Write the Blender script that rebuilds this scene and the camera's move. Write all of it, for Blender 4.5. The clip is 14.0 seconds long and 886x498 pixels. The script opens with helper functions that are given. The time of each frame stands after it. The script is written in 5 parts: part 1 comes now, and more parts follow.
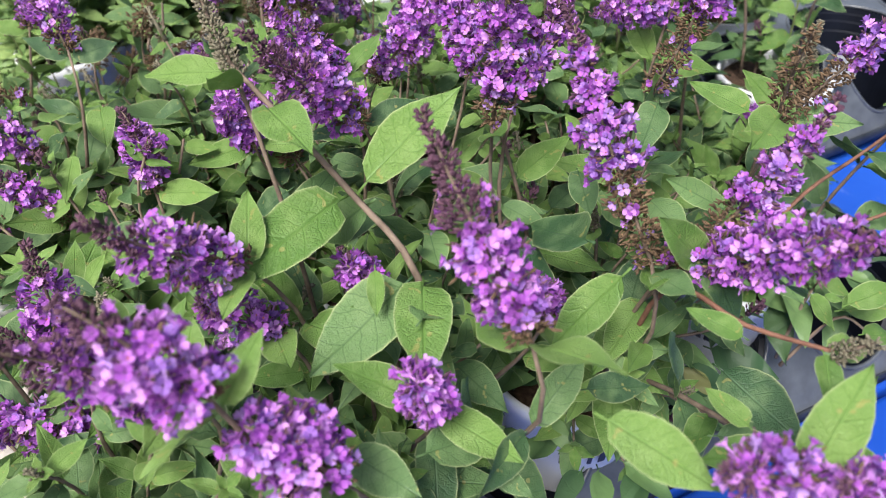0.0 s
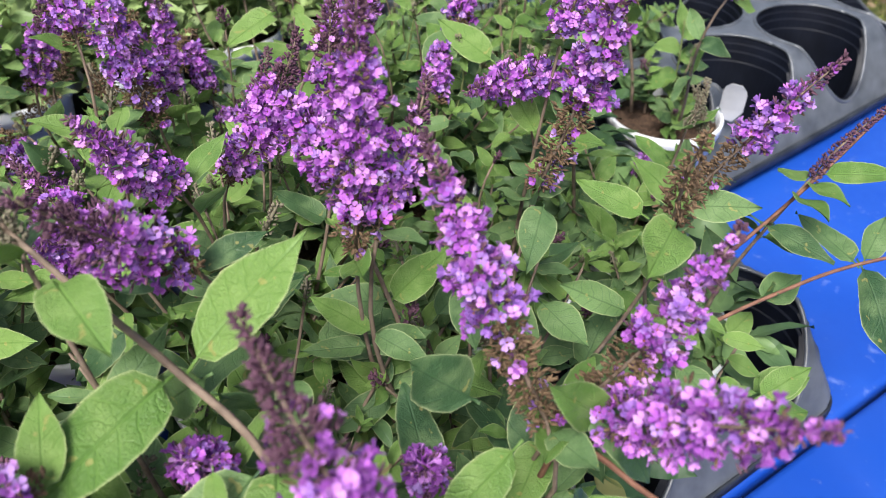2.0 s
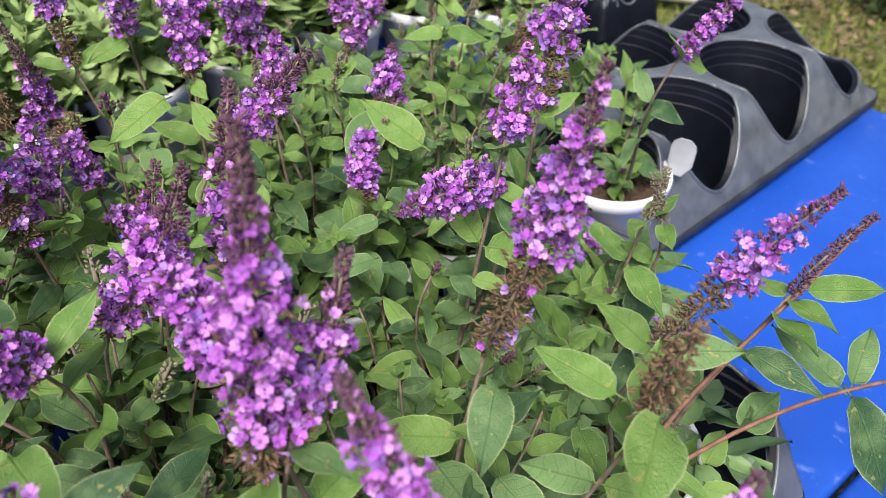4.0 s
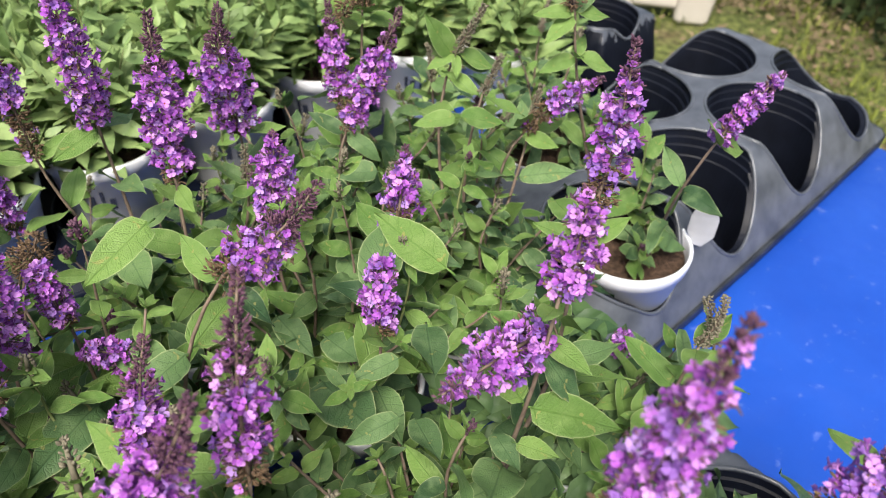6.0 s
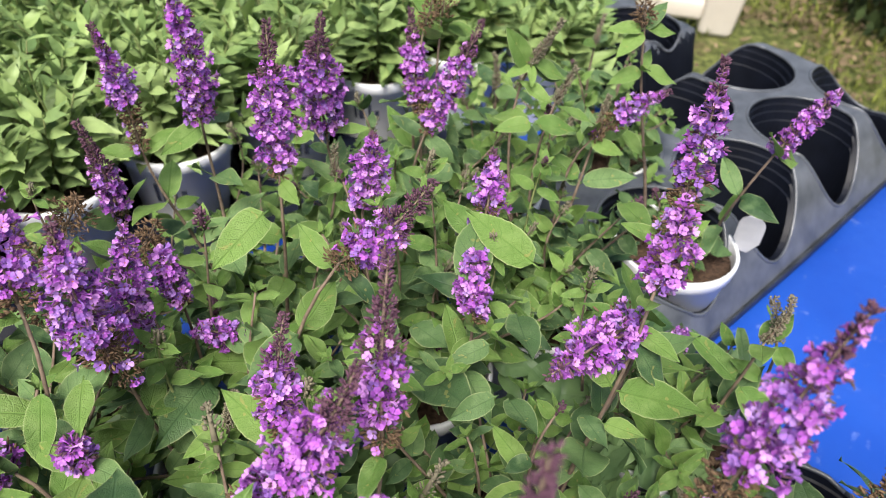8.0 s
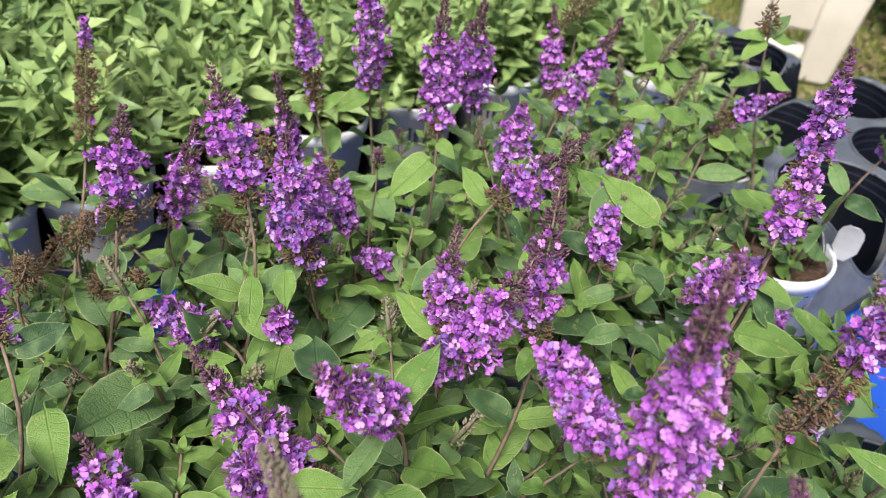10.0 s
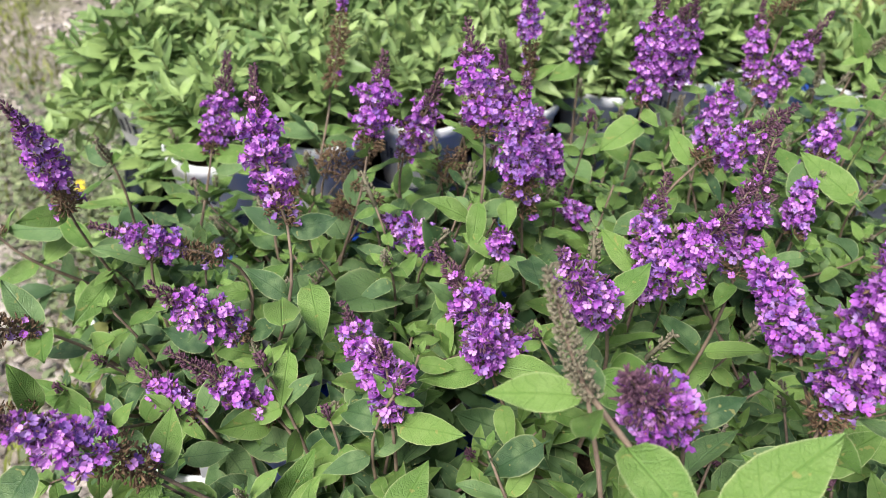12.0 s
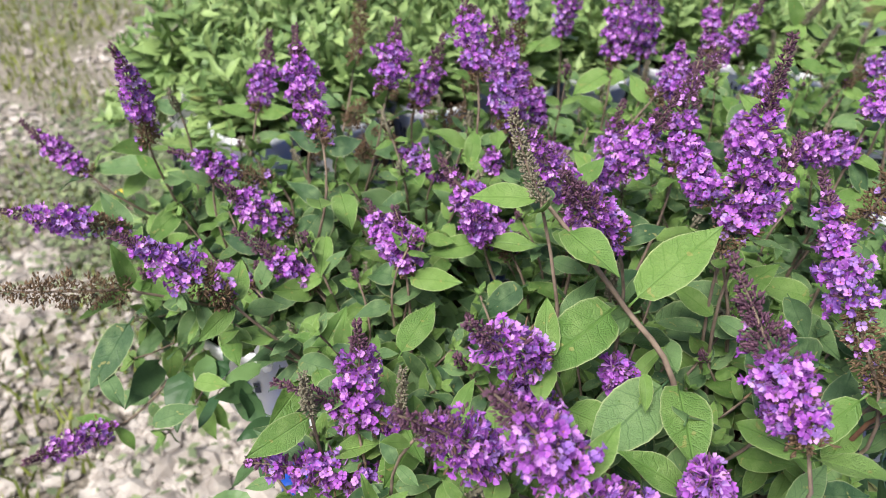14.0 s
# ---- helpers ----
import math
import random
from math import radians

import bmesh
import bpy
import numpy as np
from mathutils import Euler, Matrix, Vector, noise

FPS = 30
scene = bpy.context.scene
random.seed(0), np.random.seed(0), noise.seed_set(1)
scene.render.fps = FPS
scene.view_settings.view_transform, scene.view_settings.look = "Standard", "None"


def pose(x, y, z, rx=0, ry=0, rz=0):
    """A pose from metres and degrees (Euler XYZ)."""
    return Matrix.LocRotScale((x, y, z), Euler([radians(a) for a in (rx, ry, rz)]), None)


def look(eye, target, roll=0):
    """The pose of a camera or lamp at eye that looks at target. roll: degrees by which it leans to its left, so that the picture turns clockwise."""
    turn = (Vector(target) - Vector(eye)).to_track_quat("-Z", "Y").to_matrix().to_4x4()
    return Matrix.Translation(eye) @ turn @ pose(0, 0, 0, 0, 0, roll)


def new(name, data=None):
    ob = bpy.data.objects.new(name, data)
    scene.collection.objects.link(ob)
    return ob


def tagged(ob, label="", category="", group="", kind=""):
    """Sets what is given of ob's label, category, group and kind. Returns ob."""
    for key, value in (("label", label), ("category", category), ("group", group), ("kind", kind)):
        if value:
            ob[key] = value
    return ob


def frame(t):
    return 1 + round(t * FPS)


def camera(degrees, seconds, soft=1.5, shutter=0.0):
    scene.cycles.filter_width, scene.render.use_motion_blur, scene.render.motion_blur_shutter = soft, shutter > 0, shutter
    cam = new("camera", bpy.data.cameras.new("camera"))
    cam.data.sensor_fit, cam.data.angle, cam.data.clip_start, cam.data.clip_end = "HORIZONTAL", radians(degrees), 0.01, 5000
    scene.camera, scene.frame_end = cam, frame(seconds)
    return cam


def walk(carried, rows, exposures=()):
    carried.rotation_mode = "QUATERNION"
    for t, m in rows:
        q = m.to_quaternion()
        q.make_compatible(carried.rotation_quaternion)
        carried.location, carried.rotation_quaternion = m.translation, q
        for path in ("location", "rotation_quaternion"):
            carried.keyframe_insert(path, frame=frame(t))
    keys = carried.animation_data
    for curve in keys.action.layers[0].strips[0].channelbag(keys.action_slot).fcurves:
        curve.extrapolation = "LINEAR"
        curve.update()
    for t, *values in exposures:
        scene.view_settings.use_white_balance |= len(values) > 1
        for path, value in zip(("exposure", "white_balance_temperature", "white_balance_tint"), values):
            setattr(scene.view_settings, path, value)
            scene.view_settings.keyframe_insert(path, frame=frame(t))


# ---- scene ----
cam = camera(60.75, 14.0, soft=0.95)
cam.data.dof.use_dof, cam.data.dof.focus_distance, cam.data.dof.aperture_fstop = True, 0.57, 8.4
PATH = [
    (0, (0.0722, 0.0801, 1.4227), (0.0783, 0.8438, 0.7770), -0.93),
    (0.5, (0.0880, 0.1037, 1.4352), (0.1182, 0.8685, 0.7916), -1.12),
    (1, (0.0825, 0.1270, 1.4344), (0.1435, 0.8909, 0.7919), -0.82),
    (1.5, (0.0945, 0.1565, 1.4368), (0.1848, 0.9181, 0.7952), -0.45),
    (2, (0.1106, 0.1914, 1.4388), (0.2300, 0.9502, 0.7986), 0.13),
    (2.5, (0.1206, 0.2259, 1.4407), (0.2661, 0.9804, 0.8007), 0.73),
    (3, (0.1290, 0.2590, 1.4470), (0.2972, 1.0086, 0.8069), 1.28),
    (3.5, (0.1361, 0.2911, 1.4531), (0.3232, 1.0363, 0.8130), 1.67),
    (3.7, (0.1394, 0.3054, 1.4546), (0.3317, 1.0488, 0.8139), 1.77),
    (5.8, (0.1283, 0.4689, 1.4904), (0.3667, 1.1877, 0.8373), 3.13),
    (6, (0.1267, 0.4774, 1.4926), (0.3667, 1.1956, 0.8395), 3.19),
    (6.5, (0.1104, 0.4977, 1.5020), (0.3542, 1.2135, 0.8477), 3.41),
    (7, (0.0802, 0.4991, 1.5092), (0.3261, 1.2137, 0.8544), 3.82),
    (7.5, (0.0615, 0.4830, 1.5147), (0.3039, 1.1994, 0.8606), 4.25),
    (7.7, (0.0557, 0.4724, 1.5176), (0.2949, 1.1907, 0.8642), 4.36),
    (9.8, (-0.0331, 0.3557, 1.5120), (0.1312, 1.1200, 0.8885), 5.34),
    (10, (-0.0479, 0.3472, 1.5130), (0.1054, 1.1145, 0.8903), 5.67),
    (10.5, (-0.0789, 0.3286, 1.5083), (0.0331, 1.1037, 0.8865), 5.76),
    (11, (-0.1018, 0.3027, 1.5106), (-0.0394, 1.0835, 0.8889), 5.35),
    (11.5, (-0.1170, 0.2723, 1.5103), (-0.1054, 1.0560, 0.8893), 4.56),
    (12, (-0.1164, 0.2345, 1.5077), (-0.1466, 1.0184, 0.8876), 3.72),
    (12.5, (-0.1032, 0.1939, 1.5013), (-0.1634, 0.9797, 0.8858), 2.88),
    (13, (-0.0866, 0.1445, 1.4991), (-0.1630, 0.9330, 0.8889), 2.28),
    (13.5, (-0.0843, 0.0810, 1.5029), (-0.1601, 0.8782, 0.9040), 1.89),
    (14, (-0.0858, 0.0169, 1.5039), (-0.1416, 0.8299, 0.9244), 1.78),
]
# the picture is a little cooler at both ends of the walk, and darker at its end
TONE = [(0, 0.93, 6350, 10), (3.5, 0.93, 6500, 10), (6.5, 0.93, 6700, 10), (9.8, 0.93, 6650, 10), (11, 0.92, 6600, 10), (12.5, 0.90, 6400, 10), (14, 0.85, 6350, 10)]
walk(cam, [(t, look(eye, target, roll)) for t, eye, target, roll in PATH], TONE)

# ---- world, sun and exposure ----
sky_world = bpy.data.worlds.new("sky")
scene.world = sky_world
sky_world.use_nodes = True
wn = sky_world.node_tree
sky = wn.nodes.new("ShaderNodeTexSky")
sky.sky_type, sky.sun_disc = "NISHITA", False
sky.sun_elevation, sky.sun_rotation = radians(56), radians(208)
sky.air_density, sky.dust_density, sky.ozone_density = 1.0, 4.0, 0.6
wn.links.new(sky.outputs["Color"], wn.nodes["Background"].inputs["Color"])
wn.nodes["Background"].inputs["Strength"].default_value = 0.086
sun_data = bpy.data.lights.new("sun", "SUN")
sun_data.energy, sun_data.angle, sun_data.color = 3.15, radians(24), (1.0, 0.97, 0.92)
sun = new("sun", sun_data)
sun.matrix_world = look((-0.45, -0.85, 1.45), (0, 0, 0))

# ---- materials ----


def material(name, rough=0.6, metal=0.0, spec=0.5):
    m = bpy.data.materials.new(name)
    m.use_nodes = True
    b = m.node_tree.nodes["Principled BSDF"]
    b.inputs["Roughness"].default_value, b.inputs["Metallic"].default_value = rough, metal
    b.inputs["Specular IOR Level"].default_value = spec
    return m, m.node_tree.nodes, m.node_tree.links, b


def noise_of(n, l, scale, detail=4.0, where="Object", rough=0.55):
    tc, nz = n.new("ShaderNodeTexCoord"), n.new("ShaderNodeTexNoise")
    nz.inputs["Scale"].default_value, nz.inputs["Detail"].default_value, nz.inputs["Roughness"].default_value = scale, detail, rough
    l.new(tc.outputs[where], nz.inputs["Vector"])
    return nz.outputs["Fac"]


def ramp_of(n, l, fac, stops):
    r = n.new("ShaderNodeValToRGB")
    while len(r.color_ramp.elements) < len(stops):
        r.color_ramp.elements.new(0.5)
    for e, (p, c) in zip(r.color_ramp.elements, stops):
        e.position, e.color = p, (*c, 1)
    l.new(fac, r.inputs["Fac"])
    return r.outputs["Color"]


def mix_of(n, l, fac, a, b, mode="MIX"):
    x = n.new("ShaderNodeMix")
    x.data_type, x.blend_type = "RGBA", mode
    for sock, val in ((x.inputs["Factor"], fac), (x.inputs["A"], a), (x.inputs["B"], b)):
        if isinstance(val, (int, float)):
            sock.default_value = val
        elif isinstance(val, tuple):
            sock.default_value = (*val, 1)
        else:
            l.new(val, sock)
    return x.outputs["Result"]


def math_of(n, l, op, a, b=0.0, clamp=False):
    x = n.new("ShaderNodeMath")
    x.operation, x.use_clamp = op, clamp
    for sock, val in zip(x.inputs, (a, b)):
        if isinstance(val, (int, float)):
            sock.default_value = val
        else:
            l.new(val, sock)
    return x.outputs[0]


def bump_of(n, l, b, height, strength, dist=0.001):
    x = n.new("ShaderNodeBump")
    x.inputs["Strength"].default_value, x.inputs["Distance"].default_value = strength, dist
    l.new(height, x.inputs["Height"])
    l.new(x.outputs["Normal"], b.inputs["Normal"])


def see_through(n, l, b, colour, amount):
    """Lets some light pass a thin sheet."""
    t, x = n.new("ShaderNodeBsdfTranslucent"), n.new("ShaderNodeMixShader")
    l.new(colour, t.inputs["Color"])
    x.inputs["Fac"].default_value = amount
    l.new(b.outputs["BSDF"], x.inputs[1])
    l.new(t.outputs["BSDF"], x.inputs[2])
    l.new(x.outputs[0], n["Material Output"].inputs["Surface"])


def leaf_material(name, dark, light, pale, vein_depth, ragged=1.0):
    """Leaf: each one its own green, paler veins and margin, blotches and a few yellow specks."""
    m, n, l, b = material(name, 0.46, spec=0.30)
    info, tc = n.new("ShaderNodeObjectInfo"), n.new("ShaderNodeTexCoord")
    sep = n.new("ShaderNodeSeparateXYZ")
    l.new(tc.outputs["Object"], sep.inputs[0])
    side = math_of(n, l, "ABSOLUTE", sep.outputs["Y"])
    slant = math_of(n, l, "SUBTRACT", sep.outputs["X"], math_of(n, l, "MULTIPLY", side, 0.75))
    wob = math_of(n, l, "MULTIPLY", noise_of(n, l, 3.2, 3.0), 0.17)
    wave = math_of(n, l, "SINE", math_of(n, l, "MULTIPLY", math_of(n, l, "ADD", slant, wob), 44.0))
    lateral = math_of(n, l, "POWER", math_of(n, l, "MULTIPLY", math_of(n, l, "ADD", wave, 1.0), 0.5), 70.0)
    mid = math_of(n, l, "SUBTRACT", 1.0, math_of(n, l, "MULTIPLY", side, 70.0), True)
    veins = math_of(n, l, "MAXIMUM", math_of(n, l, "MULTIPLY", lateral, 0.4), mid, True)
    geo = n.new("ShaderNodeNewGeometry")
    tone = math_of(n, l, "FRACT", math_of(n, l, "ADD", info.outputs["Random"], geo.outputs["Random Per Island"]))
    base = mix_of(n, l, tone, dark, light)
    blot = noise_of(n, l, 3.5, 5.0)
    base = mix_of(n, l, math_of(n, l, "MULTIPLY", math_of(n, l, "SUBTRACT", blot, 0.45, True), 1.8, True), base, pale)
    fine = noise_of(n, l, 60.0, 3.0)
    base = mix_of(n, l, 0.35, base, ramp_of(n, l, fine, [(0.3, (0.55, 0.55, 0.55)), (0.7, (1, 1, 1))]), "MULTIPLY")
    net = n.new("ShaderNodeTexVoronoi")
    net.feature = "DISTANCE_TO_EDGE"
    net.inputs["Scale"].default_value = 24.0
    l.new(tc.outputs["Object"], net.inputs["Vector"])
    mesh = math_of(n, l, "SUBTRACT", 1.0, math_of(n, l, "MULTIPLY", net.outputs["Distance"], 9.0), True)
    base = mix_of(n, l, math_of(n, l, "MULTIPLY", mesh, 0.16), base, dark)
    base = mix_of(n, l, math_of(n, l, "MULTIPLY", lateral, 0.42), base, dark)
    base = mix_of(n, l, math_of(n, l, "MULTIPLY", mid, 0.45), base, dark)
    edge = n.new("ShaderNodeAttribute")
    edge.attribute_name = "margin"
    base = mix_of(n, l, math_of(n, l, "MULTIPLY", math_of(n, l, "POWER", edge.outputs["Fac"], 12.0), 0.85 * ragged), base, (0.50, 0.55, 0.28))
    spots = math_of(n, l, "MULTIPLY", math_of(n, l, "GREATER_THAN", noise_of(n, l, 9.0, 1.0), 0.74), 0.55)
    base = mix_of(n, l, spots, base, (0.33, 0.3, 0.1))
    l.new(base, b.inputs["Base Color"])
    rel = math_of(n, l, "SUBTRACT", math_of(n, l, "MULTIPLY", fine, 0.25), math_of(n, l, "ADD", veins, math_of(n, l, "MULTIPLY", mesh, 0.16)))
    bump_of(n, l, b, rel, vein_depth, 0.02)
    see_through(n, l, b, base, 0.17)
    return m


def petal_material(name, lo, hi, top):
    """Petal: each floret its own tone."""
    m, n, l, b = material(name, 0.55, spec=0.25)
    geo = n.new("ShaderNodeNewGeometry")
    col = ramp_of(n, l, geo.outputs["Random Per Island"], [(0.0, lo), (0.55, hi), (1.0, top)])
    col = mix_of(n, l, 0.45, col, ramp_of(n, l, noise_of(n, l, 420.0, 3.0), [(0.25, (0.5, 0.45, 0.5)), (0.75, (1, 1, 1))]), "MULTIPLY")
    lobe = n.new("ShaderNodeAttribute")
    lobe.attribute_name = "lobe"
    col = mix_of(n, l, math_of(n, l, "SUBTRACT", 0.55, math_of(n, l, "MULTIPLY", lobe.outputs["Fac"], 2.4), True), col, lo)
    halo = math_of(n, l, "SUBTRACT", 1.0, math_of(n, l, "MULTIPLY", math_of(n, l, "ABSOLUTE", math_of(n, l, "SUBTRACT", lobe.outputs["Fac"], 0.33)), 4.5), True)
    col = mix_of(n, l, math_of(n, l, "MULTIPLY", halo, 0.32), col, top)
    col = mix_of(n, l, math_of(n, l, "MULTIPLY", math_of(n, l, "POWER", lobe.outputs["Fac"], 2.0), 0.22), col, top)
    l.new(col, b.inputs["Base Color"])
    see_through(n, l, b, col, 0.25)
    return m


def grain_material(name, lo, hi, scale, rough=0.7, depth=0.4, dist=0.001, island=False, spec=0.3):
    m, n, l, b = material(name, rough, spec=spec)
    f = noise_of(n, l, scale, 6.0)
    col = ramp_of(n, l, f, [(0.3, lo), (0.7, hi)])
    if island:
        geo = n.new("ShaderNodeNewGeometry")
        col = mix_of(n, l, 0.6, col, ramp_of(n, l, geo.outputs["Random Per Island"], [(0.0, lo), (1.0, hi)]))
    l.new(col, b.inputs["Base Color"])
    bump_of(n, l, b, f, depth, dist)
    return m


M_LEAF = leaf_material("bush_leaf", (0.037, 0.088, 0.037), (0.160, 0.272, 0.095), (0.225, 0.33, 0.14), 0.3)
M_LEAF_FRESH = leaf_material("fresh_leaf", (0.102, 0.205, 0.043), (0.205, 0.335, 0.084), (0.270, 0.395, 0.125), 0.4)
M_GREEN_LEAF = leaf_material("green_leaf", (0.128, 0.220, 0.075), (0.335, 0.460, 0.160), (0.43, 0.535, 0.235), 0.25, 0.3)
M_STEM = grain_material("stem", (0.105, 0.075, 0.057), (0.24, 0.180, 0.135), 90.0, 0.75, 0.5, 0.001)
M_TWIG = grain_material("red_brown_twig", (0.10, 0.045, 0.030), (0.25, 0.125, 0.085), 90.0, 0.7, 0.5, 0.001)
M_GREEN_STEM = grain_material("green_stem", (0.12, 0.16, 0.05), (0.22, 0.24, 0.10), 90.0, 0.7, 0.4, 0.001)
M_PETAL = petal_material("petal", (0.17, 0.022, 0.26), (0.46, 0.095, 0.62), (0.80, 0.42, 0.90))
M_PETAL_OLD = petal_material("old_petal", (0.18, 0.06, 0.36), (0.36, 0.16, 0.60), (0.60, 0.38, 0.80))
M_EYE = grain_material("floret_eye", (0.75, 0.22, 0.03), (0.9, 0.42, 0.08), 300.0, 0.6, 0.1)
M_CALYX = grain_material("calyx", (0.05, 0.022, 0.045), (0.16, 0.075, 0.11), 250.0, 0.8, 0.4, 0.0006, True)
M_DEAD = grain_material("dead_floret", (0.05, 0.032, 0.02), (0.20, 0.13, 0.075), 250.0, 0.9, 0.5, 0.0006, True)
M_SEED = grain_material("seed_head", (0.10, 0.085, 0.06), (0.25, 0.23, 0.16), 250.0, 0.9, 0.5, 0.0006, True)
M_SOIL = grain_material("soil", (0.02, 0.012, 0.008), (0.10, 0.06, 0.038), 160.0, 0.95, 1.0, 0.004)
M_WHITE = grain_material("white_plastic", (0.78, 0.80, 0.84), (0.86, 0.87, 0.90), 14.0, 0.4, 0.05, 0.0005, spec=0.5)
M_STAND = grain_material("aged_white_plastic", (0.50, 0.46, 0.40), (0.60, 0.56, 0.50), 5.0, 0.5, 0.05, 0.0005)
M_TAG = grain_material("dull_white_plastic", (0.36, 0.37, 0.40), (0.48, 0.49, 0.52), 20.0, 0.45, 0.05, 0.0005)
M_PRINT = grain_material("dark_print", (0.02, 0.025, 0.045), (0.04, 0.045, 0.07), 60.0, 0.5, 0.05)
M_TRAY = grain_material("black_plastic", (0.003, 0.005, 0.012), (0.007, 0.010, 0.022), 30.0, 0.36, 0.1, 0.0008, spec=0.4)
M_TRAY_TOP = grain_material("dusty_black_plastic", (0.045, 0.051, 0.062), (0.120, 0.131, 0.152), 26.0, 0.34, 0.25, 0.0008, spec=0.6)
# near-black copy of the tray plastic: shade of cells and steep sides in the colour
M_TRAY_SHADED = grain_material("shaded_black_plastic", (0.003, 0.004, 0.008), (0.006, 0.008, 0.015), 30.0, 0.5, 0.1, 0.0008, spec=0.22)
M_TRAY_LIP = grain_material("worn_black_plastic", (0.012, 0.014, 0.020), (0.035, 0.040, 0.050), 40.0, 0.42, 0.2, 0.0008)
M_DRY = grain_material("dry_leaf", (0.16, 0.085, 0.03), (0.42, 0.25, 0.10), 40.0, 0.8, 0.5, 0.001, True)
M_LITTER = grain_material("leaf_litter", (0.05, 0.034, 0.02), (0.27, 0.20, 0.12), 3.0, 0.9, 0.3, 0.001, True)


def blue_table_material():
    m, n, l, b = material("blue_plastic", 0.42, spec=0.45)
    col = ramp_of(n, l, noise_of(n, l, 5.0, 6.0), [(0.3, (0.006, 0.052, 0.35)), (0.7, (0.012, 0.074, 0.42))])
    dust = math_of(n, l, "MULTIPLY", math_of(n, l, "SUBTRACT", noise_of(n, l, 55.0, 8.0), 0.62, True), 2.2, True)
    col = mix_of(n, l, dust, col, (0.25, 0.33, 0.62))
    l.new(col, b.inputs["Base Color"])
    l.new(ramp_of(n, l, noise_of(n, l, 18.0, 4.0), [(0.3, (0.32, 0.32, 0.32)), (0.7, (0.55, 0.55, 0.55))]), b.inputs["Roughness"])
    bump_of(n, l, b, noise_of(n, l, 300.0, 2.0), 0.08, 0.0006)
    return m


def ground_material():
    m, n, l, b = material("gravel_and_grass", 0.95, spec=0.2)
    grit = ramp_of(n, l, noise_of(n, l, 55.0, 8.0), [(0.25, (0.12, 0.10, 0.08)), (0.5, (0.28, 0.245, 0.20)), (0.75, (0.46, 0.42, 0.36))])
    moss = ramp_of(n, l, noise_of(n, l, 30.0, 8.0), [(0.3, (0.025, 0.035, 0.012)), (0.5, (0.10, 0.12, 0.035)), (0.75, (0.24, 0.26, 0.08))])
    litter = ramp_of(n, l, noise_of(n, l, 22.0, 8.0), [(0.3, (0.035, 0.024, 0.014)), (0.5, (0.12, 0.085, 0.05)), (0.75, (0.30, 0.23, 0.14))])
    tc, sep = n.new("ShaderNodeTexCoord"), n.new("ShaderNodeSeparateXYZ")
    l.new(tc.outputs["Object"], sep.inputs[0])
    patch = noise_of(n, l, 1.7, 5.0)
    right = math_of(n, l, "MULTIPLY", math_of(n, l, "SUBTRACT", sep.outputs["X"], -0.2), 0.9, True)
    green = math_of(n, l, "ADD", math_of(n, l, "MULTIPLY", math_of(n, l, "SUBTRACT", patch, 0.54, True), 7.0, True), right, True)
    brown = math_of(n, l, "MULTIPLY", math_of(n, l, "SUBTRACT", noise_of(n, l, 2.3, 4.0), 0.5, True), math_of(n, l, "MULTIPLY", right, 6.0), True)
    col = mix_of(n, l, green, grit, moss)
    col = mix_of(n, l, brown, col, litter)
    l.new(col, b.inputs["Base Color"])
    bump_of(n, l, b, noise_of(n, l, 60.0, 8.0), 0.9, 0.02)
    return m


M_BLUE, M_GROUND = blue_table_material(), ground_material()
M_STONE = grain_material("pebble", (0.20, 0.168, 0.145), (0.57, 0.515, 0.46), 30.0, 0.9, 0.5, 0.004, True)
M_GRASS = grain_material("grass", (0.045, 0.07, 0.016), (0.29, 0.33, 0.06), 2.6, 0.8, 0.1, 0.001, True)
M_WEED = grain_material("weed_leaf", (0.06, 0.085, 0.045), (0.26, 0.30, 0.15), 3.0, 0.8, 0.1, 0.001, True)
M_YELLOW = grain_material("yellow_petal", (0.62, 0.46, 0.02), (0.80, 0.62, 0.05), 80.0, 0.6, 0.1)
M_HEDGE = grain_material("hedge", (0.012, 0.022, 0.008), (0.05, 0.08, 0.02), 3.0, 0.8, 0.3, 0.01, True)

# ---- helpers for things ----
rnd = random.Random(11)
TABLE, RIM = 0.75, 0.895
AXIS = radians(24.8)


def uv(u, v, z=0.0):
    """A place on the tables, along (u) and across (v) their length."""
    return Vector((u * math.cos(AXIS) - v * math.sin(AXIS), u * math.sin(AXIS) + v * math.cos(AXIS), z))


def mesh_of(name, verts, faces, mats, slots=None, smooth=True):
    me = bpy.data.meshes.new(name)
    me.from_pydata([tuple(v) for v in verts], [], faces)
    for m in mats if isinstance(mats, (list, tuple)) else [mats]:
        me.materials.append(m)
    if slots is not None:
        me.polygons.foreach_set("material_index", slots)
    me.polygons.foreach_set("use_smooth", [smooth] * len(me.polygons))
    me.update()
    return me


def under(name, me, parent, world, label=""):
    """A mesh as a part at a pose in the world, under a thing or a part."""
    ob = new(name, me)
    ob.parent = parent
    home = Matrix.Identity(4)
    p = parent
    while p:
        home = p.matrix_basis @ home
        p = p.parent
    ob.matrix_basis = home.inverted() @ world
    return tagged(ob, label)


def thing(name, at, label, category, group="", turn=0.0):
    ob = new(name)
    ob.empty_display_size = 0.05
    ob.matrix_basis = Matrix.Translation(at) @ Matrix.Rotation(turn, 4, "Z")
    return tagged(ob, label, category, group)


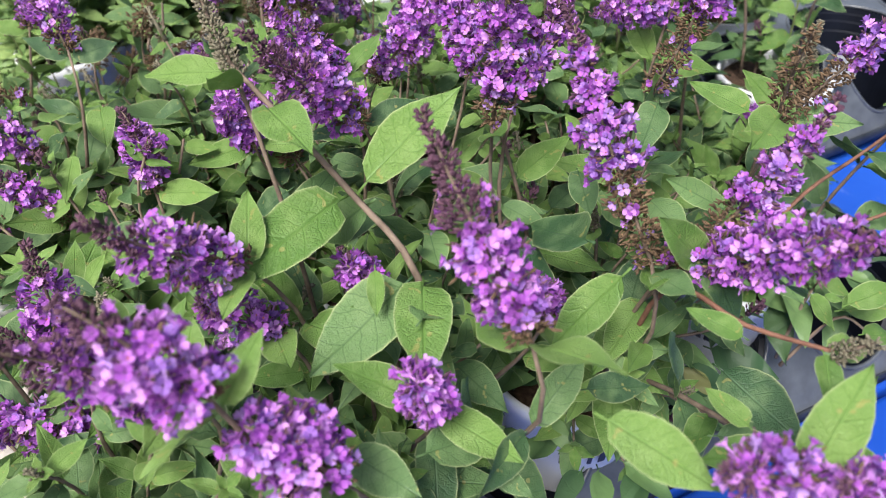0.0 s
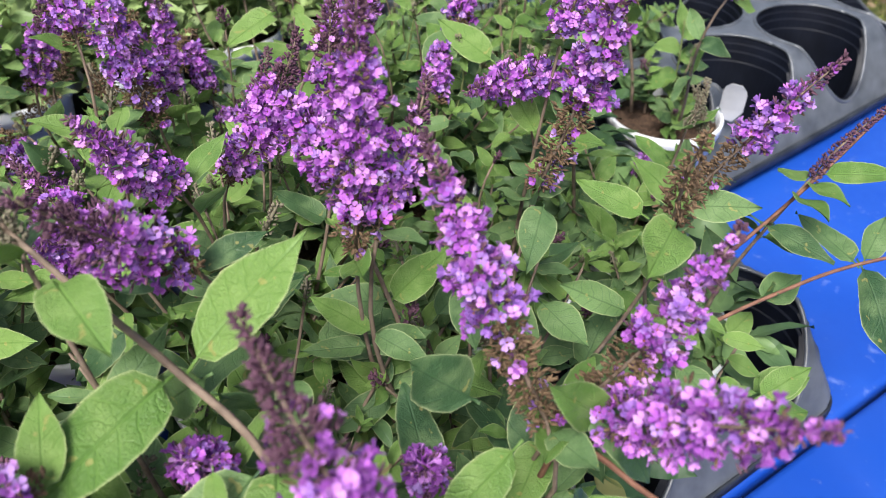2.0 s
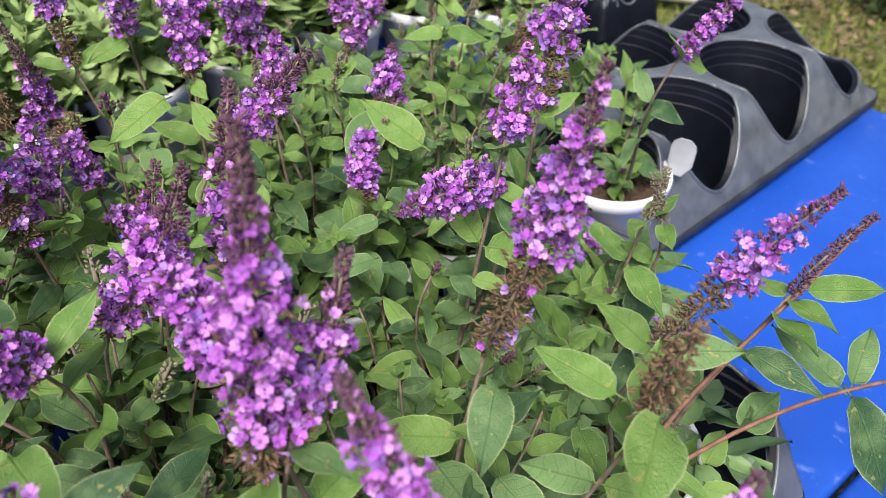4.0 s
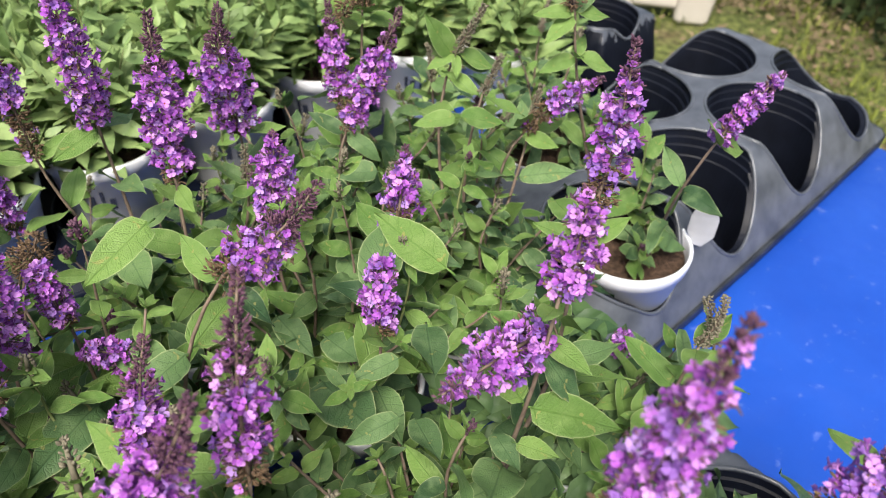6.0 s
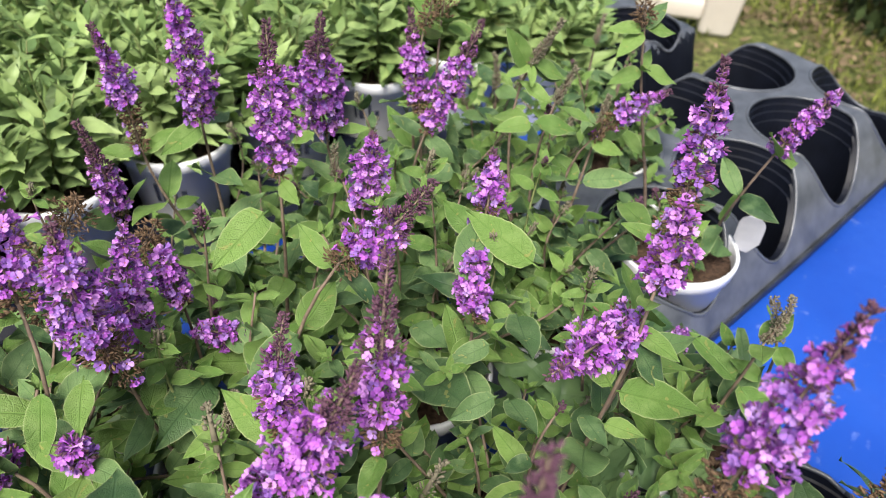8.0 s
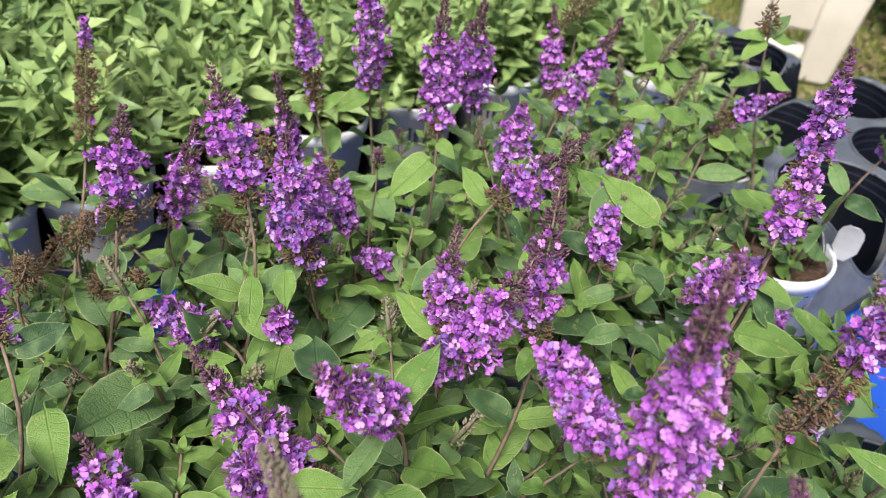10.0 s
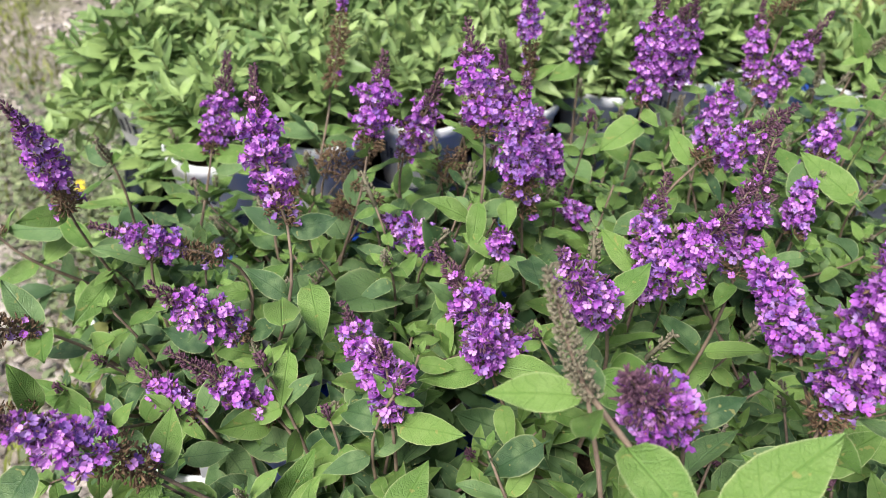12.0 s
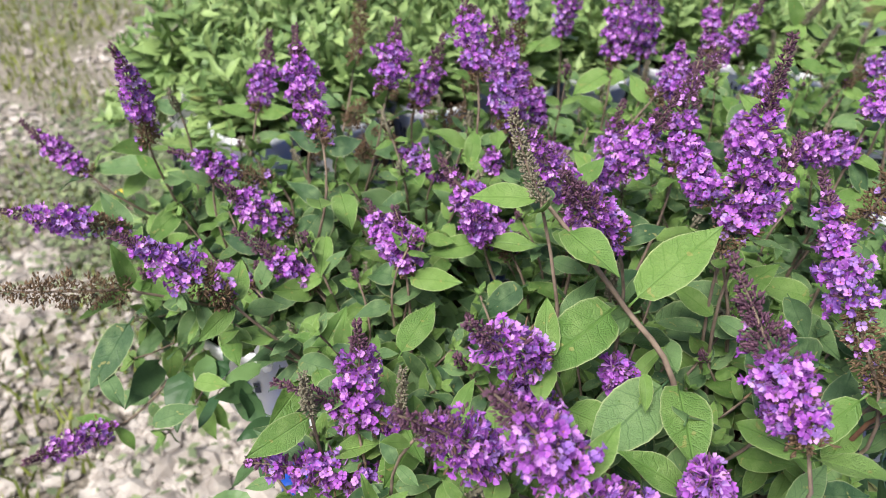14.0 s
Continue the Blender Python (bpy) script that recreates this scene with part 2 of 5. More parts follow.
def lathe(profile, sides):
    """A turned body: (radius, height) rows."""
    vs, fs = [], []
    for r, z in profile:
        vs += [(r * math.cos(2 * math.pi * k / sides), r * math.sin(2 * math.pi * k / sides), z) for k in range(sides)]
    for i in range(len(profile) - 1):
        for k in range(sides):
            a, b = i * sides + k, i * sides + (k + 1) % sides
            fs.append((a, b, b + sides, a + sides))
    return vs, fs


def tube(points, radii, sides=6):
    """A round rod along points, closed at both ends."""
    vs, fs, pts = [], [], [Vector(p) for p in points]
    up = Vector((0.31, 0.17, 0.93))
    for i, p in enumerate(pts):
        d = (pts[min(i + 1, len(pts) - 1)] - pts[max(i - 1, 0)]).normalized()
        a = d.cross(up if abs(d.dot(up)) < 0.95 else Vector((1, 0, 0))).normalized()
        b = d.cross(a)
        for k in range(sides):
            t = 2 * math.pi * k / sides
            vs.append(p + (a * math.cos(t) + b * math.sin(t)) * radii[i])
    for i in range(len(pts) - 1):
        for k in range(sides):
            a, b = i * sides + k, i * sides + (k + 1) % sides
            fs.append((a, b, b + sides, a + sides))
    fs += [tuple(range(sides))[::-1], tuple(range(len(vs) - sides, len(vs)))]
    return vs, fs


def box_bevel(w, d, h, r=0.004, seg=2):
    bm = bmesh.new()
    bmesh.ops.create_cube(bm, size=1.0, matrix=Matrix.Translation((0, 0, h / 2)) @ Matrix.Diagonal((w, d, h, 1)))
    bmesh.ops.bevel(bm, geom=bm.edges[:], offset=r, segments=seg, affect="EDGES", profile=0.5)
    return bm


def from_bm(name, bm, mats, smooth=False):
    me = bpy.data.meshes.new(name)
    bm.to_mesh(me)
    bm.free()
    for m in mats if isinstance(mats, (list, tuple)) else [mats]:
        me.materials.append(m)
    me.polygons.foreach_set("use_smooth", [smooth] * len(me.polygons))
    return me


# ---- leaves ----


def leaf_mesh(name, wide, fullest, fold, droop, wavy, teeth, seed, mat, rows=15, cols=(-1.0, -0.6, 0.0, 0.6, 1.0)):
    """A leaf one unit long on +X with a short stalk: a folded, bowed blade with a toothed margin."""
    r = random.Random(seed)
    vs, fs, margin = [], [], []
    ph, tw = r.uniform(0, 6), r.uniform(-0.35, 0.35)
    for i in range(rows):
        x = i / (rows - 1)
        w = 0.87 * wide * max(0.0, math.sin(math.pi * x ** (fullest + 0.02))) ** (0.52 + 0.55 * x) * (1 - 0.10 * x) + 0.003
        for c in cols:
            y = c * w
            if abs(c) == 1.0:
                y *= 1 + (teeth if i % 2 else -teeth)
            z = fold * abs(y) - 0.25 * fold * y * y / wide - droop * x * x + wavy * math.sin(8 * x + ph + 2 * c) * abs(c) * 0.7 + 0.14 * tw * c * x
            vs.append((0.06 + 0.94 * x, y, z + 0.02 * math.sin(3 * x + ph)))
            margin.append(1.0 if abs(c) == 1.0 else 0.0)
    k = len(cols)
    for i in range(rows - 1):
        for j in range(k - 1):
            a = i * k + j
            fs.append((a, a + k, a + k + 1, a + 1))
    base = len(vs)
    z0 = vs[k // 2][2]
    st, sf = tube([(-0.05, 0, z0 - 0.015), (0.03, 0, z0 - 0.006), (0.16, 0, vs[2 * k + k // 2][2] - 0.008)], [0.013, 0.011, 0.005], 4)
    vs += st
    fs += [tuple(q + base for q in f) for f in sf]
    margin += [0.0] * len(st)
    me = mesh_of(name, vs, fs, [mat])
    me.attributes.new("margin", "FLOAT", "POINT").data.foreach_set("value", margin)
    return me


BUSH_SHAPES = ((0.25, 0.76, 0.22, 0.10, 0.04), (0.28, 0.72, 0.14, 0.22, 0.06), (0.23, 0.80, 0.34, 0.06, 0.04), (0.26, 0.74, 0.10, 0.34, 0.07),
               (0.30, 0.76, 0.24, 0.00, 0.05), (0.22, 0.78, 0.45, 0.22, 0.04))
FRESH_SHAPES = ((0.245, 0.76, 0.20, 0.08, 0.04), (0.265, 0.72, 0.28, 0.16, 0.05), (0.22, 0.80, 0.36, 0.03, 0.04))
GREEN_SHAPES = ((0.19, 0.70, 0.26, 0.12, 0.03), (0.21, 0.68, 0.2, 0.22, 0.04), (0.17, 0.72, 0.36, 0.04, 0.03), (0.22, 0.66, 0.15, 0.34, 0.05))
PLAIN = (-1.0, -0.5, 0.0, 0.5, 1.0)
BUSH_LEAVES = [leaf_mesh("leaf", *s, 0.014, 40 + i, M_LEAF) for i, s in enumerate(BUSH_SHAPES)]
INNER_LEAVES = [leaf_mesh("leaf", *s, 0.0, 50 + i, M_LEAF, 7, PLAIN) for i, s in enumerate(BUSH_SHAPES)]
FRESH_LEAVES = [leaf_mesh("leaf", *s, 0.014, 60 + i, M_LEAF_FRESH) for i, s in enumerate(FRESH_SHAPES)]
DRY_LEAVES = [leaf_mesh("leaf", 0.2, 0.76, 0.7, 0.35, 0.10, 0.0, 95 + i, M_DRY, 9, PLAIN) for i in range(3)]
GREEN_LEAVES = [leaf_mesh("leaf", *s, 0.0, 80 + i, M_GREEN_LEAF, 6, PLAIN) for i, s in enumerate(GREEN_SHAPES)]


def leaf_pose(at, way, face, size):
    """Lays a leaf from its foot along a way, its upper side to face."""
    x = Vector(way).normalized()
    z = (Vector(face) - x * Vector(face).dot(x)).normalized()
    y = z.cross(x)
    m = Matrix((x, y, z)).transposed().to_4x4()
    return Matrix.Translation(at) @ m @ Matrix.Scale(size, 4)


def leaf(plant, meshes, at, way, face, size, label=""):
    return under("leaf", rnd.choice(meshes), plant, leaf_pose(at, way, face, size), label)


# ---- flower spikes ----


def frame_on(d):
    d = Vector(d).normalized()
    a = d.cross(Vector((0, 0, 1)) if abs(d.z) < 0.95 else Vector((1, 0, 0))).normalized()
    return a, d.cross(a), d


def floret(vs, fs, slots, at, out, size, old, r, eye=True, cup=0.6):
    """A four-lobed floret: rounded, hollow lobes, a tube and an orange eye."""
    a, b, d = frame_on(out)
    turn = r.uniform(0, 1.57)
    a, b = a * math.cos(turn) + b * math.sin(turn), b * math.cos(turn) - a * math.sin(turn)
    o = len(vs)
    h = size * 0.5
    for k in range(4):
        t = k * math.pi / 2
        p, q = a * math.cos(t) + b * math.sin(t), b * math.cos(t) - a * math.sin(t)
        c, tilt = cup + r.uniform(-0.3, 0.3), r.uniform(-0.14, 0.14)
        for rad, wid, lift, hollow in ((0.15, 0.15, 0.0, 0.0), (0.60, 0.52, 0.55, 0.12), (0.93, 0.40, 0.90, 0.10)):
            for e in (-1, 0, 1):
                reach = rad + (0.10 if e == 0 and rad > 0.9 else 0.0)
                rise = lift * c + tilt * e + (hollow if e else -hollow) + (r.uniform(-0.08, 0.08) if rad > 0.9 else 0.0)
                vs.append(at + p * (h * reach) + q * (h * wid * e) + d * (h * rise))
        e = o + k * 9
        for row in (0, 3):
            fs += [(e + row, e + row + 1, e + row + 4, e + row + 3), (e + row + 1, e + row + 2, e + row + 5, e + row + 4)]
        slots += [old] * 4
    # the ring of lobe feet keeps one floret one island
    fs.append((o, o + 2, o + 9, o + 11, o + 18, o + 20, o + 27, o + 29))
    slots.append(2 if eye else old)
    e = len(vs)
    for k in range(4):
        t = k * math.pi / 2
        vs.append(at - d * (size * 0.75) + (a * math.cos(t) + b * math.sin(t)) * (h * 0.10))
    for k in range(4):
        n = (k + 1) % 4
        fs.append((e + k, e + n, o + n * 9, o + k * 9))
        slots.append(old)


def bud(vs, fs, slots, at, out, length, fat, slot):
    """A small pointed bud: four sides, three rings."""
    a, b, d = frame_on(out)
    o = len(vs)
    for s, w in ((0.0, 0.35), (0.45, 1.0), (0.85, 0.6)):
        for p, q in ((1, 0), (0, 1), (-1, 0), (0, -1)):
            vs.append(at + d * (length * s) + (a * p + b * q) * (fat * w))
    vs.append(at + d * length)
    for i in range(2):
        for k in range(4):
            n = (k + 1) % 4
            fs.append((o + i * 4 + k, o + i * 4 + n, o + i * 4 + 4 + n, o + i * 4 + 4 + k))
    for k in range(4):
        fs.append((o + 8 + k, o + 8 + (k + 1) % 4, o + 12))
    slots += [slot] * 12


# how far out on the floret each of its 40 corners lies
LOBE = [0.3, 0.3, 0.3, 0.75, 0.6, 0.75, 1.0, 0.95, 1.0] * 4 + [0.0] * 4

# kind: where the bloom begins and ends on the axis (below it faded, above it in bud), and how much of the old colour
KINDS = {
    "fresh": (0.10, 0.68, 0.14), "long_tip": (0.10, 0.54, 0.14), "faded": (0.36, 0.84, 0.30), "open": (0.0, 0.93, 0.2),
    "tip_only": (0.78, 1.0, 0.3), "cluster": (0.05, 1.0, 0.2), "dead": (2.0, 2.0, 0.0), "bud": (2.0, 2.0, 0.0), "dark_bud": (2.0, 2.0, 0.0)}
WORDS = {
    "fresh": "violet flower spike with a dark bud tip", "long_tip": "violet flower spike with a long dark bud tip",
    "faded": "half-faded violet flower spike, brown below", "open": "full violet flower spike in bloom",
    "tip_only": "brown faded flower spike, violet only at its tip", "cluster": "short violet flower cluster",
    "dead": "dry brown spent flower spike", "bud": "grey-green unopened flower spike", "dark_bud": "dark purple unopened flower spike"}


def flower_spike(plant, kind, base, tip, width):
    """A spike from base to tip: axis, florets, buds and spent florets, as parts of its plant."""
    base, tip = Vector(base), Vector(tip)
    r = random.Random(round(base.x * 7919 + tip.y * 104729 + tip.z * 1299709))
    span = (tip - base).length
    a, b, d = frame_on(tip - base)
    bow = (a * r.uniform(-1, 1) + b * r.uniform(-1, 1)) * span * 0.05
    lo, hi, aged = KINDS[kind]

    def on(s):
        return d * (span * s) + bow * (4 * s * (1 - s))

    R = width * 0.41
    home = Matrix.Translation(base)
    av, af = tube([on(i / 6) for i in range(7)], [0.0016 - 0.0009 * i / 6 for i in range(7)], 5)
    ob = under("flower_spike", mesh_of("flower_spike", av, af, M_STEM), plant, home, WORDS[kind])
    fl, bd, dd = ([], [], []), ([], [], []), ([], [], [])
    whorls = max(3, round(span / 0.0068))
    lump = r.uniform(0, 6.3)
    slim = kind in ("bud", "dark_bud")
    for w in range(whorls + 1):
        s = w / whorls
        gap = math.sin(lump + 6.283 * s * span / max(0.014, 0.62 * width)) if kind not in ("cluster", "bud", "dark_bud") else 0.0
        if kind == "cluster":
            rad = R * (0.55 + 0.45 * math.sin(math.pi * (0.2 + 0.75 * s)))
        elif slim:
            rad = R * (1 - 0.55 * s)
        else:
            rad = R * (1.0 - 0.25 * (1 - s) ** 2 if s < 0.45 else 1.0 - 0.95 * ((s - 0.45) / 0.55) ** 1.25)
        rad = max(rad * r.uniform(0.9, 1.1) * (1 + 0.36 * gap), R * 0.16)
        blooming = lo <= s <= hi
        near_end = s > hi
        around = 2 * math.pi * max(rad, 0.004)
        if blooming:
            for ring, (share, count) in enumerate(((1.0, round(around / 0.0047)), (0.66, round(around * 0.66 / 0.0070)))):
                off = r.uniform(0, 6)
                for k in range(max(count, 4)):
                    if r.random() < 0.20 - 0.55 * min(0.0, gap):
                        continue
                    t = off + 2 * math.pi * k / max(count, 4) + r.uniform(-0.3, 0.3)
                    out = a * math.cos(t) + b * math.sin(t)
                    s2 = s + r.uniform(-0.6, 0.6) / whorls
                    at = on(s2) + out * (rad * share * r.uniform(0.74, 1.14))
                    way = out + d * r.uniform(-0.3, 0.75) + Vector((r.uniform(-.4, .4), r.uniform(-.4, .4), r.uniform(-.3, .5)))
                    old = 1 if r.random() < aged + 0.55 * max(0, 0.35 - (s - lo)) else 0
                    floret(*fl, at, way, r.uniform(0.0056, 0.0082), old, r, r.random() < 0.38, r.uniform(0.15, 0.95) + 0.6 * max(0.0, s - 0.4))
            for k in range(14):
                t = r.uniform(0, 6.3)
                out = a * math.cos(t) + b * math.sin(t)
                bud(*bd, on(s) + out * rad * r.uniform(0.4, 1.04), out + d * r.uniform(-0.2, 0.9), r.uniform(0.0035, 0.0065), r.uniform(0.0007, 0.0012), 0)
            for k in range(0 if kind == "cluster" else 5 if s < 0.5 else 2):
                t = r.uniform(0, 6.3)
                out = a * math.cos(t) + b * math.sin(t)
                bud(*dd, on(s) + out * rad * r.uniform(0.5, 1.1), out + Vector((r.uniform(-.7, .7), r.uniform(-.7, .7), r.uniform(-.5, .8))),
                    r.uniform(0.004, 0.0075), r.uniform(0.0007, 0.0013), 0)
        elif near_end or slim:
            for k in range(max(9, round(around / (0.0011 if not slim else 0.0008)))):
                t = r.uniform(0, 6.3)
                out = a * math.cos(t) + b * math.sin(t)
                s2 = s + r.uniform(-0.5, 0.5) / whorls
                bud(*bd, on(s2) + out * (rad * r.uniform(0.3, 0.82)), out + d * r.uniform(0.2, 1.3), r.uniform(0.0026, 0.0046) * (0.7 if slim else 1.0),
                    r.uniform(0.0007, 0.0012), 0)
            if near_end and s < hi + 0.15:
                for k in range(3):
                    t = r.uniform(0, 6.3)
                    out = a * math.cos(t) + b * math.sin(t)
                    floret(*fl, on(s) + out * rad * 0.9, out + d * 0.5, r.uniform(0.005, 0.0065), 0, r, False)
        else:
            for k in range(max(10, round(around / (0.0016 if kind == "dead" else 0.0015)))):
                t = r.uniform(0, 6.3)
                out = a * math.cos(t) + b * math.sin(t)
                rr = rad * r.uniform(0.25, 1.0) * (0.85 if kind != "dead" else 1.05)
                bud(*dd, on(s + r.uniform(-0.5, 0.5) / whorls) + out * rr, out + Vector((r.uniform(-.7, .7), r.uniform(-.7, .7), r.uniform(-.5, .8))),
                    r.uniform(0.0030, 0.0062), r.uniform(0.0006, 0.0013), 0)
            for k in range(0 if kind == "dead" else r.choice((0, 1, 1, 3)) if kind != "tip_only" else r.choice((0, 0, 1))):
                t = r.uniform(0, 6.3)
                out = a * math.cos(t) + b * math.sin(t)
                floret(*fl, on(s) + out * rad * r.uniform(0.7, 1.05), out + d * r.uniform(-.3, .6), r.uniform(0.006, 0.0085), r.choice((0, 1, 1)), r)
    if fl[0]:
        me = mesh_of("bloom", fl[0], fl[1], [M_PETAL, M_PETAL_OLD, M_EYE], fl[2])
        me.attributes.new("lobe", "FLOAT", "POINT").data.foreach_set("value", LOBE * (len(fl[0]) // 40))
        tagged(under("bloom", me, ob, home), "violet florets with orange eyes", kind="stuff")
    if bd[0]:
        tagged(under("bud_mass", mesh_of("bud_mass", bd[0], bd[1], M_SEED if kind == "bud" else M_CALYX, bd[2]), ob, home), "small closed buds", kind="stuff")
    if dd[0]:
        tagged(under("spent_bloom", mesh_of("spent_bloom", dd[0], dd[1], M_DEAD, dd[2]), ob, home), "dry brown spent florets", kind="stuff")
    return ob


# ---- plants ----


def bezier(p0, p1, p2, p3, n):
    out = []
    for i in range(n + 1):
        t = i / n
        out.append(p0 * (1 - t) ** 3 + p1 * (3 * t * (1 - t) ** 2) + p2 * (3 * t * t * (1 - t)) + p3 * t ** 3)
    return out


def shoot(plant, start, end, end_way, leaves, first=0.3, sizes=(0.062, 0.042), thick=0.0021, mat=None, fresh=0.45, tuft=True, budded=0.5):
    """A woody shoot with pairs of opposite leaves, ending in small leaves or a flower spike."""
    start, end, way = Vector(start), Vector(end), Vector(end_way).normalized()
    span = (end - start).length
    rise = Vector((rnd.uniform(-.15, .15), rnd.uniform(-.15, .15), 1)).normalized()
    pts = bezier(start, start + rise * span * 0.35, end - way * span * 0.4, end, 9)
    v, f = tube(pts, [thick * (1 - 0.5 * i / 9) for i in range(10)], 6)
    under("stem", mesh_of("stem", v, f, mat or M_STEM), plant, Matrix.Identity(4))
    spin = rnd.uniform(0, 3)
    for i in range(leaves):
        s = first + (0.97 - first) * i / max(1, leaves - 1)
        k = min(8, int(s * 9))
        at = pts[k].lerp(pts[k + 1], s * 9 - k)
        along = (pts[k + 1] - pts[k]).normalized()
        a, b, d = frame_on(along)
        spin += 1.57 + rnd.uniform(-.4, .4)
        size = (sizes[0] + (sizes[1] - sizes[0]) * s) * rnd.uniform(0.75, 1.2)
        for sign in (1, -1):
            out = (a * math.cos(spin) + b * math.sin(spin)) * sign
            way_l = out + d * rnd.uniform(0.1, 0.75) + Vector((rnd.uniform(-.25, .25), rnd.uniform(-.25, .25), rnd.uniform(-0.4, 0.3)))
            face = Vector((rnd.uniform(-.85, .85), rnd.uniform(-1.1, .4), 0.9))
            leaf(plant, FRESH_LEAVES if rnd.random() < fresh * (0.35 + 1.1 * s) else BUSH_LEAVES, at, way_l, face, size)
    if tuft:
        a, b, d = frame_on(way)
        for k in range(4):
            t = k * 1.57 + rnd.uniform(-.3, .3)
            leaf(plant, FRESH_LEAVES, end, (a * math.cos(t) + b * math.sin(t)) * 0.8 + d * 0.8, d + Vector((0, -0.2, 0.3)), sizes[1] * rnd.uniform(0.4, 0.65))
        if rnd.random() < budded:
            m = Matrix((a, b, d)).transposed().to_4x4()
            under("flower_bud", rnd.choice(BUD_TIPS), plant, Matrix.Translation(end) @ m @ Matrix.Scale(rnd.uniform(0.8, 1.5), 4), "small grey-green closed flower bud")
    return pts


def bud_tip_mesh(seed, span, mat):
    r = random.Random(seed)
    vs, fs, slots = [], [], []
    for k in range(40):
        s, t = r.random(), r.uniform(0, 6.3)
        out = Vector((math.cos(t), math.sin(t), 0))
        bud(vs, fs, slots, Vector((0, 0, span * s)) + out * 0.0035 * (1 - 0.7 * s), out + Vector((0, 0, 0.9)), r.uniform(0.002, 0.0035), r.uniform(0.0007, 0.0011), 0)
    v, f = tube([(0, 0, -0.002), (0, 0, span)], [0.002, 0.0008], 6)
    o = len(vs)
    return mesh_of("flower_bud", vs + v, fs + [tuple(q + o for q in g) for g in f], mat)


BUD_TIPS = [bud_tip_mesh(1, 0.016, M_SEED), bud_tip_mesh(2, 0.022, M_SEED), bud_tip_mesh(3, 0.012, M_CALYX)]


def inner_leaves(plant, at, count, reach, top):
    """The lower leaves, deep in the bush."""
    vs, fs, margin = [], [], []
    for k in range(count):
        t, far = rnd.uniform(0, 6.3), reach * math.sqrt(rnd.random())
        z = rnd.uniform(RIM, max(RIM + 0.02, top - 0.11 - 0.5 * far))
        p = Vector((at.x + far * math.cos(t), at.y + far * math.sin(t), z))
        way = Vector((math.cos(t) + rnd.uniform(-1, 1), math.sin(t) + rnd.uniform(-1, 1), rnd.uniform(-0.4, 0.3)))
        me = rnd.choice(INNER_LEAVES)
        m = leaf_pose(p, way, Vector((rnd.uniform(-.9, .9), rnd.uniform(-1.0, .5), 0.9)), rnd.uniform(0.034, 0.070))
        o = len(vs)
        vs += [m @ x.co for x in me.vertices]
        fs += [tuple(x + o for x in f.vertices) for f in me.polygons]
    tagged(under("inner_foliage", mesh_of("inner_foliage", vs, fs, M_LEAF), plant, Matrix.Identity(4)), "dense green lower leaves", kind="stuff")


def pot_parts(plant, at, spin, rim=RIM):
    """White round pot with a thick rim, dark print and soil."""
    r, h = 0.083, rim - TABLE - 0.006
    z0 = 0.006
    prof = [(0.001, z0), (r * 0.74, z0), (r * 0.77, z0 + 0.004), (r * 0.95, z0 + h - 0.022), (r * 1.0, z0 + h - 0.02), (r * 1.02, z0 + h - 0.003),
            (r * 1.0, z0 + h), (r * 0.965, z0 + h), (r * 0.95, z0 + h - 0.004), (r * 0.93, z0 + h - 0.03)]
    v, f = lathe(prof, 40)
    body = under("pot", mesh_of("pot", v, f, M_WHITE), plant, Matrix.Translation(at) @ Matrix.Rotation(spin, 4, "Z"))
    # print on the wall: bars that follow the curve
    for k, (c, wide, tall) in enumerate(((-2.0, 0.035, 0.034), (-1.86, 0.06, 0.026), (-1.66, 0.03, 0.034), (-1.50, 0.05, 0.020))):
        vs, fs = [], []
        for i in range(4):
            t = c + wide * (i / 3 - 0.5) * 2
            for zz in (h - 0.066, h - 0.066 + tall):
                rr = r * (0.77 + 0.18 * (zz - 0.004) / (h - 0.026)) + 0.0012
                vs.append((rr * math.cos(t), rr * math.sin(t), zz))
        for i in range(3):
            fs.append((2 * i, 2 * i + 2, 2 * i + 3, 2 * i + 1))
        under("print", mesh_of("print", vs, fs, M_PRINT), body, Matrix.Translation(at) @ Matrix.Rotation(spin, 4, "Z"), "dark printed mark")
    rows = [(0.0005, 0.004), (r * 0.3, 0.003), (r * 0.6, 0.0), (r * 0.9, 0.002), (r * 0.94, -0.004)]
    v, f = lathe(rows, 28)
    v = [(x, y, z + 0.004 * noise.noise(Vector((x * 90, y * 90, at[0] * 50)))) for x, y, z in v]
    under("soil", mesh_of("soil", v, f, M_SOIL), plant, Matrix.Translation((at[0], at[1], rim - 0.016)), "dark crumbly potting soil")


PLANTS = []


